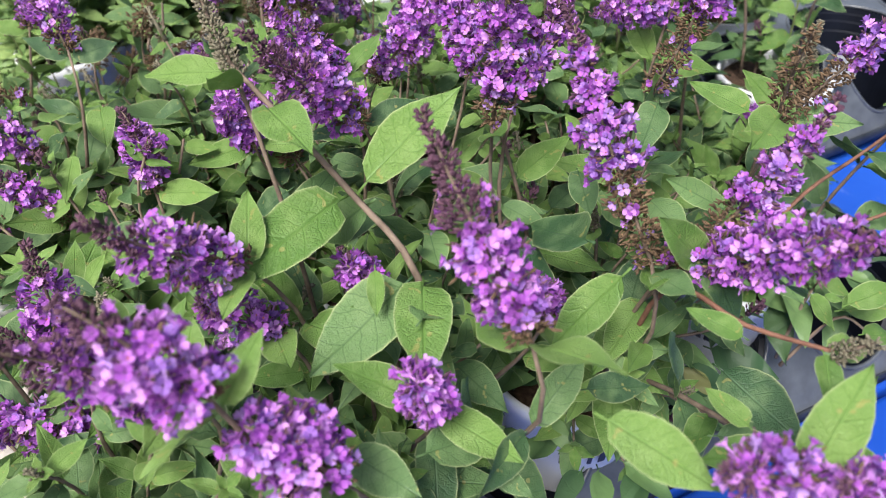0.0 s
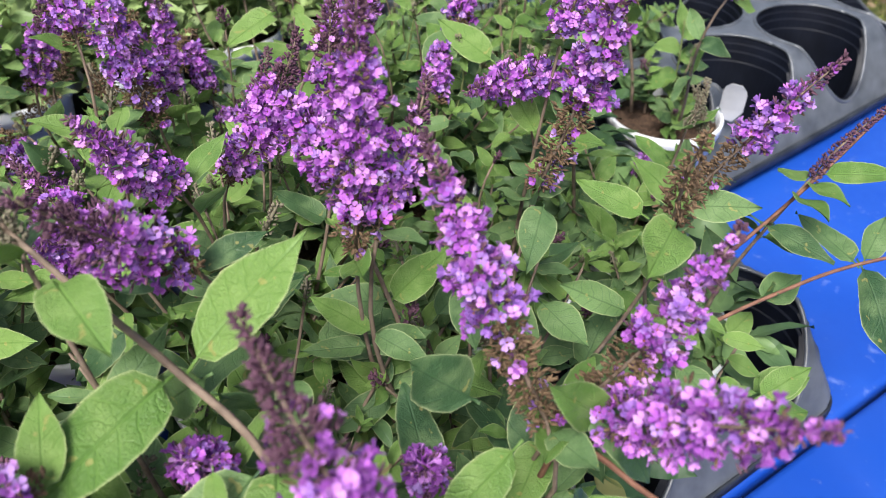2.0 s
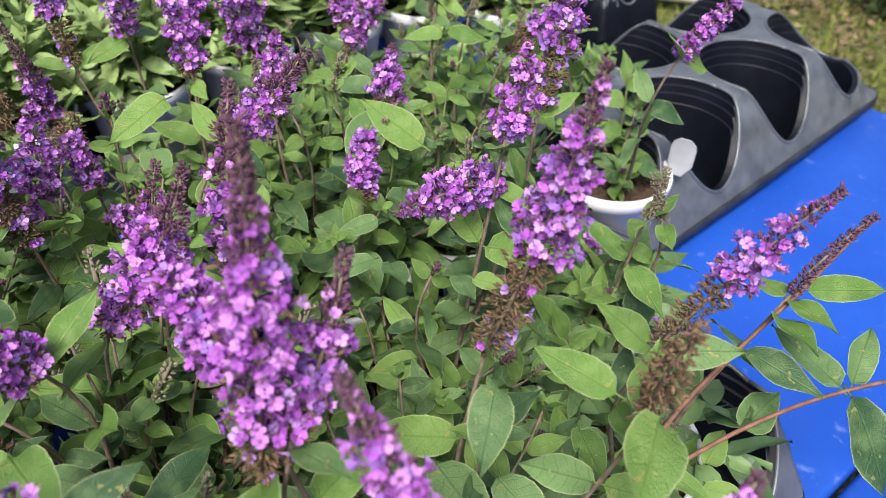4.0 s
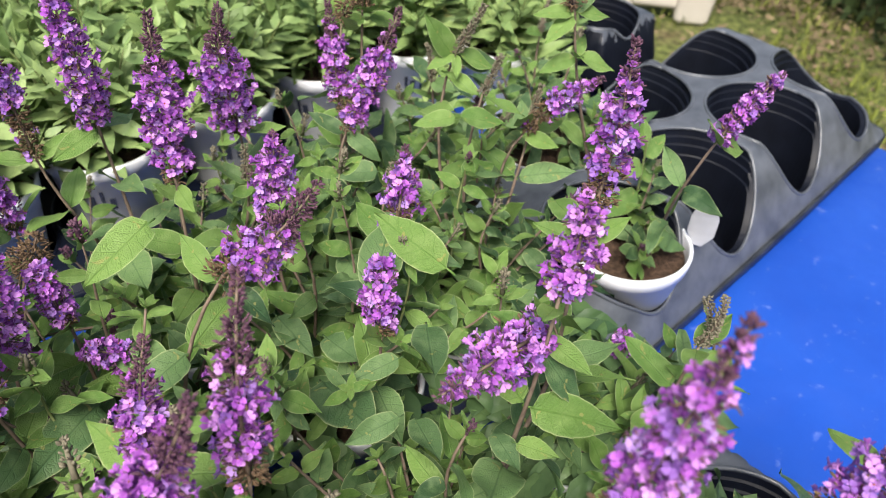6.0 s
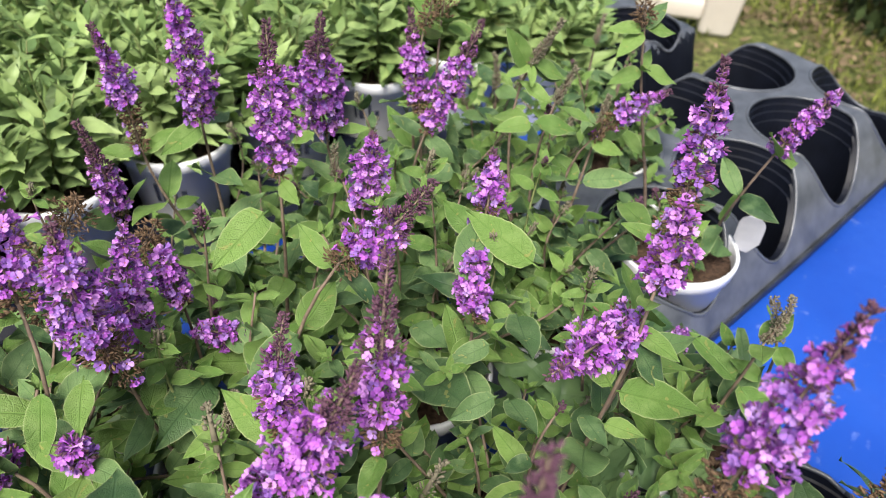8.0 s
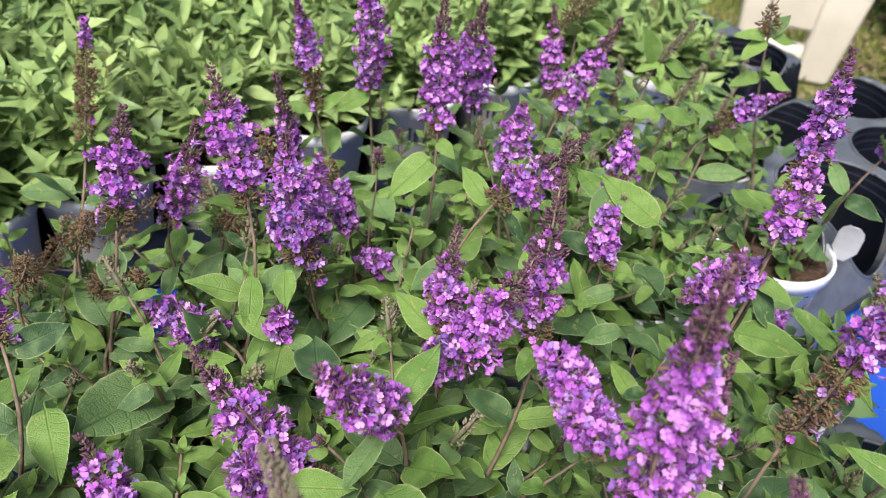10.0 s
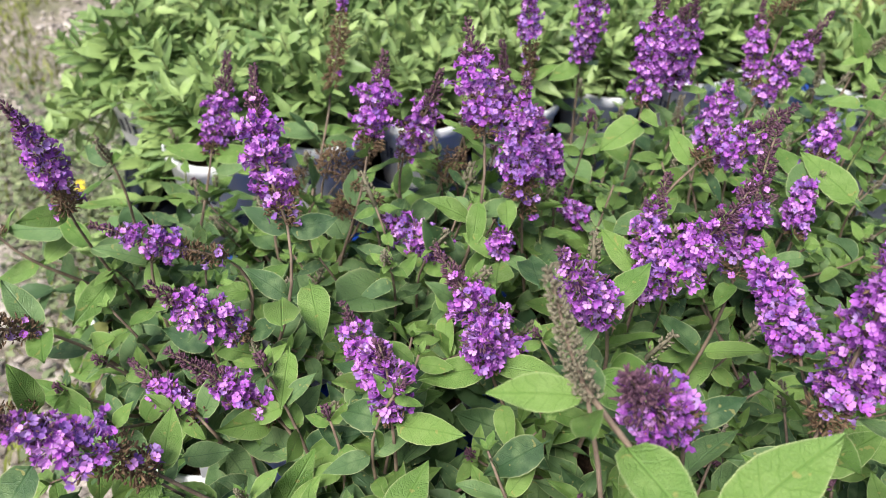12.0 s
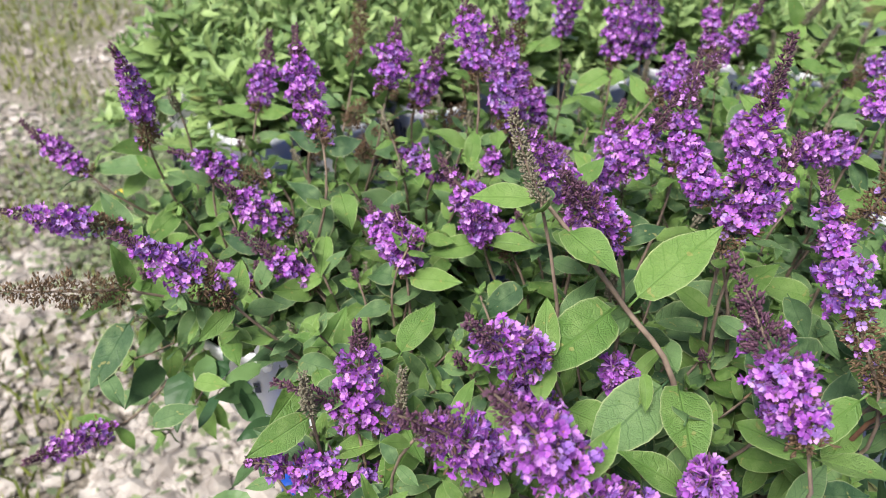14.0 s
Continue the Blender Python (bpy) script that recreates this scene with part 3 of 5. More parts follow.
def butterfly_bush(u, v, shoots, reach=0.15, top=1.09, inner=3, rim=RIM, label="violet-flowering butterfly bush in a white plastic pot"):
    at = uv(u, v, TABLE)
    plant = thing("butterfly_bush", at, label, "potted plant", "butterfly bushes on the table")
    pot_parts(plant, at, rnd.uniform(-0.4, 0.4), rim)
    PLANTS.append((plant, at))
    inner_leaves(plant, at, shoots * inner, reach, top)
    for k in range(shoots):
        t = k * 2.4 + rnd.uniform(-.3, .3)
        far = reach * math.sqrt((k + 0.6) / shoots) * rnd.uniform(0.85, 1.15)
        end = Vector((at.x + far * math.cos(t), at.y + far * math.sin(t), top - 0.35 * far + rnd.uniform(-0.08, 0.02)))
        start = Vector((at.x + 0.03 * math.cos(t), at.y + 0.03 * math.sin(t), rim - 0.015))
        shoot(plant, start, end, Vector((0.6 * math.cos(t), 0.6 * math.sin(t), 1)), rnd.choice((6, 6, 6, 7)), 0.3, (0.066, 0.026))
    return plant


def spike(kind, base, tip, width, leaves=3):
    """A flower spike on its own shoot, out of the nearest bush."""
    b, t = Vector(base), Vector(tip)
    plant, at = min(PLANTS, key=lambda p: (p[1].xy - b.xy).length)
    d = (t - b).normalized()
    off = (b.xy - at.xy)
    off = off * min(1.0, 0.05 / max(off.length, 1e-6))
    shoot(plant, (at.x + off.x, at.y + off.y, RIM - 0.015), b, d + Vector((0, 0, 0.35)), leaves, 0.45, (0.074, 0.05), 0.0025, tuft=False)
    return flower_spike(plant, kind, b, t, width)


def branch(points, thick=0.0028, mat=None):
    """A woody branch through some places."""
    pts = [Vector(p) for p in points]
    plant, at = min(PLANTS, key=lambda p: (p[1].xy - pts[0].xy).length)
    full = []
    for i in range(len(pts) - 1):
        p0, p1, p2, p3 = pts[max(i - 1, 0)], pts[i], pts[i + 1], pts[min(i + 2, len(pts) - 1)]
        for k in range(4):
            t = k / 4
            full.append(0.5 * (2 * p1 + (p2 - p0) * t + (2 * p0 - 5 * p1 + 4 * p2 - p3) * t * t + (3 * p1 - p0 - 3 * p2 + p3) * t ** 3))
    full.append(pts[-1])
    v, f = tube(full, [thick * (1 - 0.45 * i / len(full)) for i in range(len(full))], 7)
    under("stem", mesh_of("stem", v, f, mat or M_STEM), plant, Matrix.Identity(4))


def big_leaf(foot, tip, size_side, face=(0, -0.6, 1), fresh=False):
    """A single leaf that stands out, from its foot to its tip."""
    f, t = Vector(foot), Vector(tip)
    plant, at = min(PLANTS, key=lambda p: (p[1].xy - f.xy).length)
    pick = FRESH_LEAVES if fresh else BUSH_LEAVES
    me = pick[size_side % len(pick)]
    return under("leaf", me, plant, leaf_pose(f, t - f, face, (t - f).length), "broad pale green leaf with fine teeth" if fresh else "")


# ---- ground, tables and surroundings ----


def ground():
    vs, fs, n = [], [], 60
    ext = [math.copysign(abs(k / 30) ** 2.4 * 60, k) for k in range(-30, 31)]
    for y in ext:
        for x in ext:
            vs.append((x, y + 2, -0.004 + 0.012 * noise.noise(Vector((x * 2.1, y * 2.1, 0)))))
    for j in range(n):
        for i in range(n):
            a = j * (n + 1) + i
            fs.append((a, a + 1, a + n + 2, a + n + 1))
    ob = new("ground", mesh_of("ground", vs, fs, M_GROUND))
    tagged(ob, "gravel ground with patches of moss and short grass", "ground", kind="structure")


ground()


def pebbles():
    """Loose stones on the ground beside the tables."""
    r = random.Random(5)
    ico = bmesh.new()
    bmesh.ops.create_icosphere(ico, subdivisions=1, radius=1.0)
    bv = [v.co.copy() for v in ico.verts]
    bf = [tuple(v.index for v in f.verts) for f in ico.faces]
    ico.free()
    vs, fs = [], []
    for k in range(24000):
        x, y = r.gauss(-1.15, 0.55 + 0.5 * (k % 2)), r.gauss(1.5, 0.7 + 0.7 * (k % 2))
        if x > -0.25 - 0.3 * r.random():
            x = -0.6 - abs(r.gauss(0, 1.2))
        if noise.noise(Vector((x * 1.3, y * 1.3, 7))) > (0.14 if y < 1.8 else -0.04) and r.random() < 0.88:
            continue
        s = r.uniform(0.007, 0.021) * (1 + 0.7 * (r.random() < 0.1))
        m = Matrix.Rotation(r.uniform(0, 6.3), 3, "Z") @ Matrix.Rotation(r.uniform(-.4, .4), 3, "X") @ Matrix.Diagonal((s * r.uniform(0.8, 1.6), s, s * r.uniform(0.45, 0.8)))
        o = len(vs)
        vs += [m @ (c * r.uniform(0.82, 1.15)) + Vector((x, y, s * 0.3)) for c in bv]
        fs += [tuple(q + o for q in f) for f in bf]
    tagged(new("gravel", mesh_of("gravel", vs, fs, M_STONE, smooth=False)), "pale loose gravel beside the tables", "gravel", kind="stuff")


def grass():
    """Short uneven grass and weeds in patches."""
    r = random.Random(6)
    vs, fs = [], []
    for k in range(34000):
        if k % 5 > 1:
            x, y = r.uniform(0.8, 5.5), r.uniform(1.6, 6.5)
            ok = noise.noise(Vector((x * 1.1, y * 1.1, 3))) > -0.12
        else:
            x, y = r.uniform(-3.6, -0.4), r.uniform(0.6, 5.0)
            ok = noise.noise(Vector((x * 1.3, y * 1.3, 7))) > (0.16 if y < 1.8 else 0.0)
        if not ok:
            continue
        h, t = r.uniform(0.02, 0.09), r.uniform(0, 6.3)
        w = r.uniform(0.002, 0.006)
        side, lean = Vector((math.cos(t), math.sin(t), 0)) * w, Vector((r.uniform(-1, 1), r.uniform(-1, 1), 0)) * h * 0.7
        o, p = len(vs), Vector((x, y, 0))
        vs += [p - side, p + side, p + side * 0.7 + lean * 0.4 + Vector((0, 0, h * 0.65)), p - side * 0.7 + lean * 0.4 + Vector((0, 0, h * 0.65)), p + lean + Vector((0, 0, h))]
        fs += [(o, o + 1, o + 2, o + 3), (o + 3, o + 2, o + 4)]
    tagged(new("grass", mesh_of("grass", vs, fs, M_GRASS)), "short yellowish green grass and weeds", "grass", kind="stuff")


def litter():
    """Fallen brown leaves among the grass, thicker towards the hedge."""
    r = random.Random(12)
    vs, fs = [], []
    for k in range(8000):
        x, y = 1.5 + 2.0 * r.random() ** 0.5, r.uniform(1.7, 6.0)
        if noise.noise(Vector((x * 1.6, y * 1.6, 9))) < 0.55 - 0.45 * (x - 1.5) and r.random() < 0.8:
            continue
        s, m = r.uniform(0.015, 0.045), Euler((r.uniform(-.5, .5), r.uniform(-.5, .5), r.uniform(0, 6.3))).to_matrix()
        o, p = len(vs), Vector((x, y, r.uniform(0.012, 0.045)))
        vs += [p + m @ Vector(q) * s for q in ((-0.5, 0, 0.1), (0, 0.3, 0), (0.55, 0.03, 0.14), (0, -0.3, 0.03), (0, 0, -0.06))]
        fs += [(o, o + 4, o + 1), (o + 1, o + 4, o + 2), (o + 2, o + 4, o + 3), (o + 3, o + 4, o)]
    tagged(new("leaf_litter", mesh_of("leaf_litter", vs, fs, M_LITTER)), "fallen brown leaves on the grass", "leaf litter", kind="stuff")


def weeds():
    """Low weeds at the foot of the tables."""
    r = random.Random(9)
    vs, fs = [], []
    for k in range(6500):
        cx, cy = r.choice(((-1.25, 2.0), (-1.0, 1.55), (-1.45, 2.4), (-1.75, 2.9), (-0.85, 1.2), (-1.9, 2.75), (-2.7, 4.2), (-2.2, 4.4))) if k % 3 == 0 else r.choice(((-1.10, 2.05), (-1.28, 2.30), (-1.12, 2.40), (-1.45, 2.60), (-1.30, 1.95), (-1.62, 2.35)))
        p = Vector((cx + r.gauss(0, 0.22), cy + r.gauss(0, 0.2), r.uniform(0.0, 0.10)))
        s, t = r.uniform(0.014, 0.042), r.uniform(0, 6.3)
        m = Euler((r.uniform(-.6, .6), r.uniform(-.6, .6), t)).to_matrix()
        o = len(vs)
        vs += [p + m @ Vector(q) * s for q in ((0, 0, 0), (0.45, 0.28, 0.12), (1, 0, 0.05), (0.45, -0.28, 0.12))]
        fs += [(o, o + 1, o + 2, o + 3)]
    tagged(new("weeds", mesh_of("weeds", vs, fs, M_WEED)), "low green weeds in the gravel", "weeds", kind="stuff")


def wildflower(x, y, z):
    """A small yellow flower on a thin stalk among the weeds."""
    f = thing("wildflower", (x, y, 0.0), "small yellow wildflower in the gravel", "flower", "yellow wildflowers")
    sv, sf = tube([Vector((x + 0.012 * i, y, z * i / 3)) for i in range(4)], [0.0022, 0.002, 0.0018, 0.0015], 5)
    under("stem", mesh_of("stem", sv, sf, M_GREEN_STEM), f, Matrix.Identity(4))
    vs, fs = [], []
    for k in range(7):
        t = k * 2 * math.pi / 7
        o = len(vs)
        for far, half, up in ((0.002, 0.20, 0.0), (0.010, 0.42, 0.003), (0.016, 0.24, 0.002)):
            vs += [Vector((x + 0.036 + far * math.cos(t - half), y + far * math.sin(t - half), z + up)), Vector((x + 0.036 + far * math.cos(t + half), y + far * math.sin(t + half), z + up))]
        fs += [(o, o + 1, o + 3, o + 2), (o + 2, o + 3, o + 5, o + 4)]
    under("bloom", mesh_of("bloom", vs, fs, M_YELLOW), f, Matrix.Identity(4))


pebbles()
grass()
litter()
weeds()
for x, y in ((-1.25, 2.27), (-1.46, 2.58), (-1.38, 2.13), (-1.395, 2.16)):
    wildflower(x, y, 0.12)


def plastic_table(u0, u1, v0, v1, group):
    """A blue folding table: moulded top with a rolled edge, legs and feet."""
    mid = uv((u0 + u1) / 2, (v0 + v1) / 2)
    t = thing("folding_table", mid, "bright blue plastic-topped table with dusty specks", "table", group, AXIS)
    home = t.matrix_basis
    w, d = u1 - u0, v1 - v0
    bm = box_bevel(w, d, 0.045, 0.009, 3)
    under("tabletop", from_bm("tabletop", bm, M_BLUE, True), t, home @ Matrix.Translation((0, 0, TABLE - 0.045)))
    for sx in (-1, 1):
        for sy in (-1, 1):
            v, f = tube([(0, 0, 0), (0, 0, TABLE - 0.044)], [0.014, 0.014], 12)
            under("leg", mesh_of("leg", v, f, M_TRAY_TOP), t, home @ Matrix.Translation((sx * (w / 2 - 0.2), sy * (d / 2 - 0.09), 0)), "grey steel leg")


plastic_table(-0.04, 1.74, 0.323, 1.10, "blue tables")
plastic_table(-0.04, 1.64, 1.106, 1.84, "blue tables")
plastic_table(0.0, 1.78, -0.42, 0.317, "blue tables")


def tray(at_u, at_v, half, turn, cells, empty, rise=0.100, run=0.085, end_run=0.016, low=0.022):
    """A black carrier tray: a raised deck round open cells that slopes down to a low outer lip. Cells: place from the middle, radius."""
    at = uv(at_u, at_v, TABLE)
    t = thing("plant_tray", at, "dusty black plastic carrier tray with open round cells" if empty else "black plastic carrier tray under potted plants",
              "plant tray", "carrier trays", AXIS + turn)
    home = t.matrix_basis
    du, dv = half

    def deck(x, y):
        e = max(0.0, min(1.0, (dv - abs(y)) / run)) * max(0.0, min(1.0, (du - abs(x)) / end_run))
        return low + rise * (0.65 * math.sin(e * math.pi / 2) + 0.35 * e)

    bm = bmesh.new()
    edges = []

    def loop(pts):
        vs = [bm.verts.new((x, y, 0)) for x, y in pts]
        edges.extend(bm.edges.new((vs[i], vs[(i + 1) % len(vs)])) for i in range(len(vs)))

    rim, rc = [], 0.035
    for cx, cy, a0 in ((du - rc, dv - rc, 0), (-du + rc, dv - rc, 90), (-du + rc, -dv + rc, 180), (du - rc, -dv + rc, 270)):
        rim += [(cx + rc * math.cos(radians(a0 + 15 * k)), cy + rc * math.sin(radians(a0 + 15 * k))) for k in range(7)]
    full = []
    for i, p in enumerate(rim):
        q = rim[(i + 1) % len(rim)]
        n = max(1, int(math.hypot(q[0] - p[0], q[1] - p[1]) / 0.02))
        full += [(p[0] + (q[0] - p[0]) * k / n, p[1] + (q[1] - p[1]) * k / n) for k in range(n)]
    loop(full)
    holes = []
    for x, y, r in cells:
        pts = [(x + r * math.cos(2 * math.pi * k / 56), y + r * math.sin(2 * math.pi * k / 56)) for k in range(56)]
        loop(pts)
        holes.append(pts)
    bmesh.ops.triangle_fill(bm, use_beauty=True, use_dissolve=False, edges=edges)
    inner = [e for e in bm.edges if len(e.link_faces) == 2]
    bmesh.ops.subdivide_edges(bm, edges=inner, cuts=3, use_grid_fill=True)
    bmesh.ops.triangulate(bm, faces=bm.faces[:])
    for v in bm.verts:
        v.co.z = deck(v.co.x, v.co.y)
    bm.normal_update()
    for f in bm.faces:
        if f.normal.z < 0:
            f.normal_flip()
        # steep faces take the darker copy, so their shade is painted by slope
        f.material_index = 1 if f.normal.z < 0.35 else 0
    under("deck", from_bm("deck", bm, [M_TRAY_TOP, M_TRAY_SHADED] if empty else [M_TRAY, M_TRAY], True), t, home, "dusty grey-black moulded deck")
    # the outer lip: a rolled edge over a short skirt
    n = len(full)
    vs, fs = [], []
    for grow, z in ((0.0, low), (0.003, low + 0.002), (0.006, low - 0.001), (0.007, low - 0.006), (0.007, low - 0.016), (0.0045, low - 0.017)):
        for x, y in full:
            k = 1 + grow / math.hypot(x, y)
            vs.append((x * k, y * k, z))
    for row in range(5):
        fs += [(row * n + k, row * n + (k + 1) % n, (row + 1) * n + (k + 1) % n, (row + 1) * n + k) for k in range(n)]
    under("lip", mesh_of("lip", vs, fs, M_TRAY_LIP if empty else M_TRAY), t, home, "black rolled lip")
    for pts in holes:
        n = len(pts)
        cx, cy = sum(p[0] for p in pts) / n, sum(p[1] for p in pts) / n
        ring = [(x, y, deck(x, y) + 0.0002) for x, y in pts + pts[:1]]
        v, f = tube(ring, [0.0026] * len(ring), 8)
        under("cell_rim", mesh_of("cell_rim", v, f, M_TRAY_TOP if empty else M_TRAY), t, home, "rounded rim of a cell")
        vs, fs = [], []
        top = max(deck(x, y) for x, y in pts)
        for shrink, z in ((1.0, top), (0.985, top - 0.012), (0.955, top - 0.0135), (0.945, top - 0.024), (0.915, top - 0.0255), (0.905, top - 0.040), (0.885, top - 0.0415),
                          (0.80, 0.012), (0.77, 0.003), (0.2, 0.003)):
            for x, y in pts:
                vs.append((cx + (x - cx) * shrink, cy + (y - cy) * shrink, max(0.003, min(z, deck(x, y) - 0.02 * (1 - shrink)))))
        rows = len(vs) // n
        for row in range(rows - 1):
            fs += [(row * n + k, row * n + (k + 1) % n, (row + 1) * n + (k + 1) % n, (row + 1) * n + k) for k in range(n)]
        fs.append(tuple(range(len(vs) - n, len(vs))))
        # the dark of the deep cell is in its colour too
        under("cell", mesh_of("cell", vs, fs, M_TRAY_SHADED, smooth=False), t, home, "stepped black cell wall")


# the tray with free cells, two staggered rows
tray(1.28, 0.893, (0.448, 0.203), radians(3.4), [(-0.300, -0.095, 0.092), (-0.105, -0.095, 0.098), (0.112, -0.095, 0.098), (0.328, -0.095, 0.094),
                                                (-0.205, 0.097, 0.100), (0.006, 0.097, 0.102), (0.219, 0.097, 0.102), (0.395, 0.060, 0.040)], True, 0.120, 0.078, 0.105, 0.034)
tray(0.425, 0.495, (0.425, 0.165), 0.0, [(x, -0.065, 0.091) for x in (0.32, 0.125, -0.08, -0.285)] + [(x, 0.075, 0.05) for x in (0.225, 0.025, -0.175)], True)
tray(0.475, 1.4225, (0.575, 0.1975), 0.0, [(-0.475 + 0.19 * k, -0.0875 + 0.01 * k, 0.091) for k in range(6)] + [(-0.375 + 0.19 * k, 0.1175, 0.05) for k in range(5)],
     False, 0.018, 0.03)
tray(1.478, 1.29, (0.092, 0.175), 0.0, [(-0.006, -0.075, 0.080), (0.0, 0.09, 0.05)], True, 0.125, 0.03, 0.012, 0.03)

# ---- butterfly bushes: two rows of pots on each tray ----
butterfly_bush(0.02, 0.40, 17)
butterfly_bush(0.22, 0.42, 17, top=1.10)
butterfly_bush(0.41, 0.42, 16, top=1.08)
butterfly_bush(0.65, 0.46, 8, 0.10, top=0.98, inner=10)
butterfly_bush(0.74, 0.60, 9, 0.10, top=0.99, inner=9)
butterfly_bush(0.08, 0.60, 17)
butterfly_bush(0.30, 0.61, 17)
butterfly_bush(0.52, 0.60, 16, top=1.05, inner=6)
butterfly_bush(-0.02, 0.80, 17, top=1.06)
butterfly_bush(0.18, 0.80, 17)
butterfly_bush(0.38, 0.80, 17)
butterfly_bush(0.58, 0.80, 17)
butterfly_bush(0.75, 0.80, 14, 0.13, top=1.06, inner=6)
butterfly_bush(1.000, 0.766, 4, 0.06, top=0.97, inner=1, rim=0.882,
               label="sparse violet butterfly bush in a white pot on a tray")
butterfly_bush(1.07, 0.974, 11, 0.14, top=1.03)
butterfly_bush(0.10, 0.98, 12, 0.125, top=1.0)
butterfly_bush(-0.06, 1.00, 12, 0.12, top=0.98)
butterfly_bush(0.30, 0.98, 12, 0.125, top=1.01)
butterfly_bush(0.50, 0.98, 14, 0.15, top=1.03)
butterfly_bush(0.70, 1.00, 16, top=1.06)
butterfly_bush(0.86, 1.00, 11, 0.12, top=1.05)

# flower spikes at the front
spike("long_tip", (0.116, 0.338, 1.150), (0.066, 0.405, 1.235), 0.040)
spike("faded", (0.203, 0.428, 1.115), (0.153, 0.514, 1.240), 0.038)
spike("faded", (0.222, 0.443, 1.100), (0.302, 0.459, 1.207), 0.034)
spike("open", (0.236, 0.420, 1.122), (0.285, 0.342, 1.202), 0.038)
spike("fresh", (0.113, 0.553, 1.140), (0.127, 0.577, 1.315), 0.034)
spike("fresh", (0.130, 0.558, 1.160), (0.165, 0.600, 1.228), 0.026)
spike("cluster", (0.106, 0.596, 1.160), (0.081, 0.637, 1.199), 0.034)
spike("fresh", (0.019, 0.716, 1.095), (0.088, 0.712, 1.213), 0.040)
spike("faded", (0.360, 0.612, 1.110), (0.445, 0.611, 1.214), 0.030)
spike("long_tip", (0.019, 0.533, 1.158), (-0.034, 0.486, 1.242), 0.040)
spike("fresh", (-0.042, 0.407, 1.140), (-0.092, 0.358, 1.208), 0.038)
spike("open", (-0.035, 0.413, 1.080), (-0.062, 0.389, 1.125), 0.036)
spike("fresh", (-0.070, 0.343, 1.105), (-0.127, 0.300, 1.188), 0.038)
spike("fresh", (-0.029, 0.290, 1.164), (-0.076, 0.295, 1.216), 0.042)
spike("cluster", (0.020, 0.286, 1.108), (-0.016, 0.288, 1.146), 0.046)
spike("cluster", (0.066, 0.347, 1.085), (0.060, 0.325, 1.130), 0.034)
spike("cluster", (0.030, 0.450, 1.078), (0.015, 0.436, 1.110), 0.028)
spike("fresh", (-0.160, 0.590, 1.065), (-0.171, 0.602, 1.128), 0.034)
spike("open", (-0.010, 0.660, 1.125), (-0.052, 0.630, 1.200), 0.036)
spike("open", (0.297, 0.781, 1.128), (0.218, 0.738, 1.143), 0.040)
spike("cluster", (0.140, 0.430, 1.072), (0.136, 0.420, 1.102), 0.026)
spike("faded", (0.247, 0.618, 1.130), (0.294, 0.624, 1.298), 0.036)
spike("dead", (0.318, 0.550, 1.130), (0.311, 0.526, 1.218), 0.022)
spike("dark_bud", (0.495, 0.658, 1.085), (0.547, 0.668, 1.137), 0.016)
spike("open", (0.232, 0.268, 1.125), (0.186, 0.250, 1.160), 0.036)
spike("open", (0.275, 0.262, 1.110), (0.236, 0.248, 1.150), 0.034)
# the middle
spike("cluster", (0.211, 0.867, 1.065), (0.219, 0.898, 1.108), 0.030)
spike("faded", (0.240, 0.944, 1.092), (0.260, 0.992, 1.143), 0.033)
spike("faded", (-0.063, 0.866, 1.070), (-0.076, 0.862, 1.212), 0.044)
spike("open", (-0.060, 0.918, 1.045), (-0.052, 0.946, 1.138), 0.040)
spike("long_tip", (0.104, 0.886, 1.130), (0.172, 0.884, 1.196), 0.042)
spike("long_tip", (0.105, 0.726, 1.120), (0.117, 0.773, 1.230), 0.034)
spike("fresh", (0.047, 0.779, 1.075), (0.056, 0.813, 1.153), 0.034)
spike("faded", (0.357, 0.847, 1.150), (0.389, 0.886, 1.275), 0.034)
spike("open", (0.303, 0.773, 1.170), (0.322, 0.796, 1.228), 0.034)
spike("faded", (0.420, 1.100, 1.075), (0.480, 1.072, 1.140), 0.028)
spike("open", (0.580, 1.000, 1.105), (0.648, 1.022, 1.153), 0.024)
spike("cluster", (0.463, 0.908, 0.895), (0.468, 0.916, 0.940), 0.024)
spike("cluster", (0.022, 0.940, 1.005), (-0.012, 0.935, 1.030), 0.028)
spike("cluster", (-0.024, 0.956, 1.045), (-0.032, 0.962, 1.095), 0.024)
# the back
spike("open", (0.006, 1.140, 1.115), (-0.002, 1.128, 1.260), 0.034)
spike("fresh", (0.072, 1.040, 1.110), (0.075, 1.076, 1.238), 0.040)
spike("fresh", (0.131, 1.156, 1.080), (0.129, 1.133, 1.215), 0.048)
spike("open", (0.147, 1.024, 1.080), (0.156, 1.022, 1.152), 0.036)
spike("fresh", (0.240, 1.180, 1.080), (0.238, 1.226, 1.175), 0.030)
spike("fresh", (0.238, 1.143, 1.075), (0.297, 1.160, 1.188), 0.033)
spike("faded", (-0.056, 1.145, 1.085), (-0.073, 1.145, 1.212), 0.028)
spike("long_tip", (-0.086, 1.114, 1.028), (-0.095, 1.090, 1.148), 0.026)
spike("dead", (0.250, 1.215, 1.160), (0.258, 1.210, 1.202), 0.022)
for x, y, z in ((-0.20, 1.02, 1.045), (-0.285, 0.965, 1.03), (-0.125, 1.055, 1.06), (-0.33, 0.915, 1.02), (-0.235, 0.90, 1.01), (-0.06, 1.02, 1.05), (-0.15, 0.99, 1.02)):
    spike("dead", (x, y, z), (x + 0.022, y - 0.01, z + 0.042), 0.040, 1)
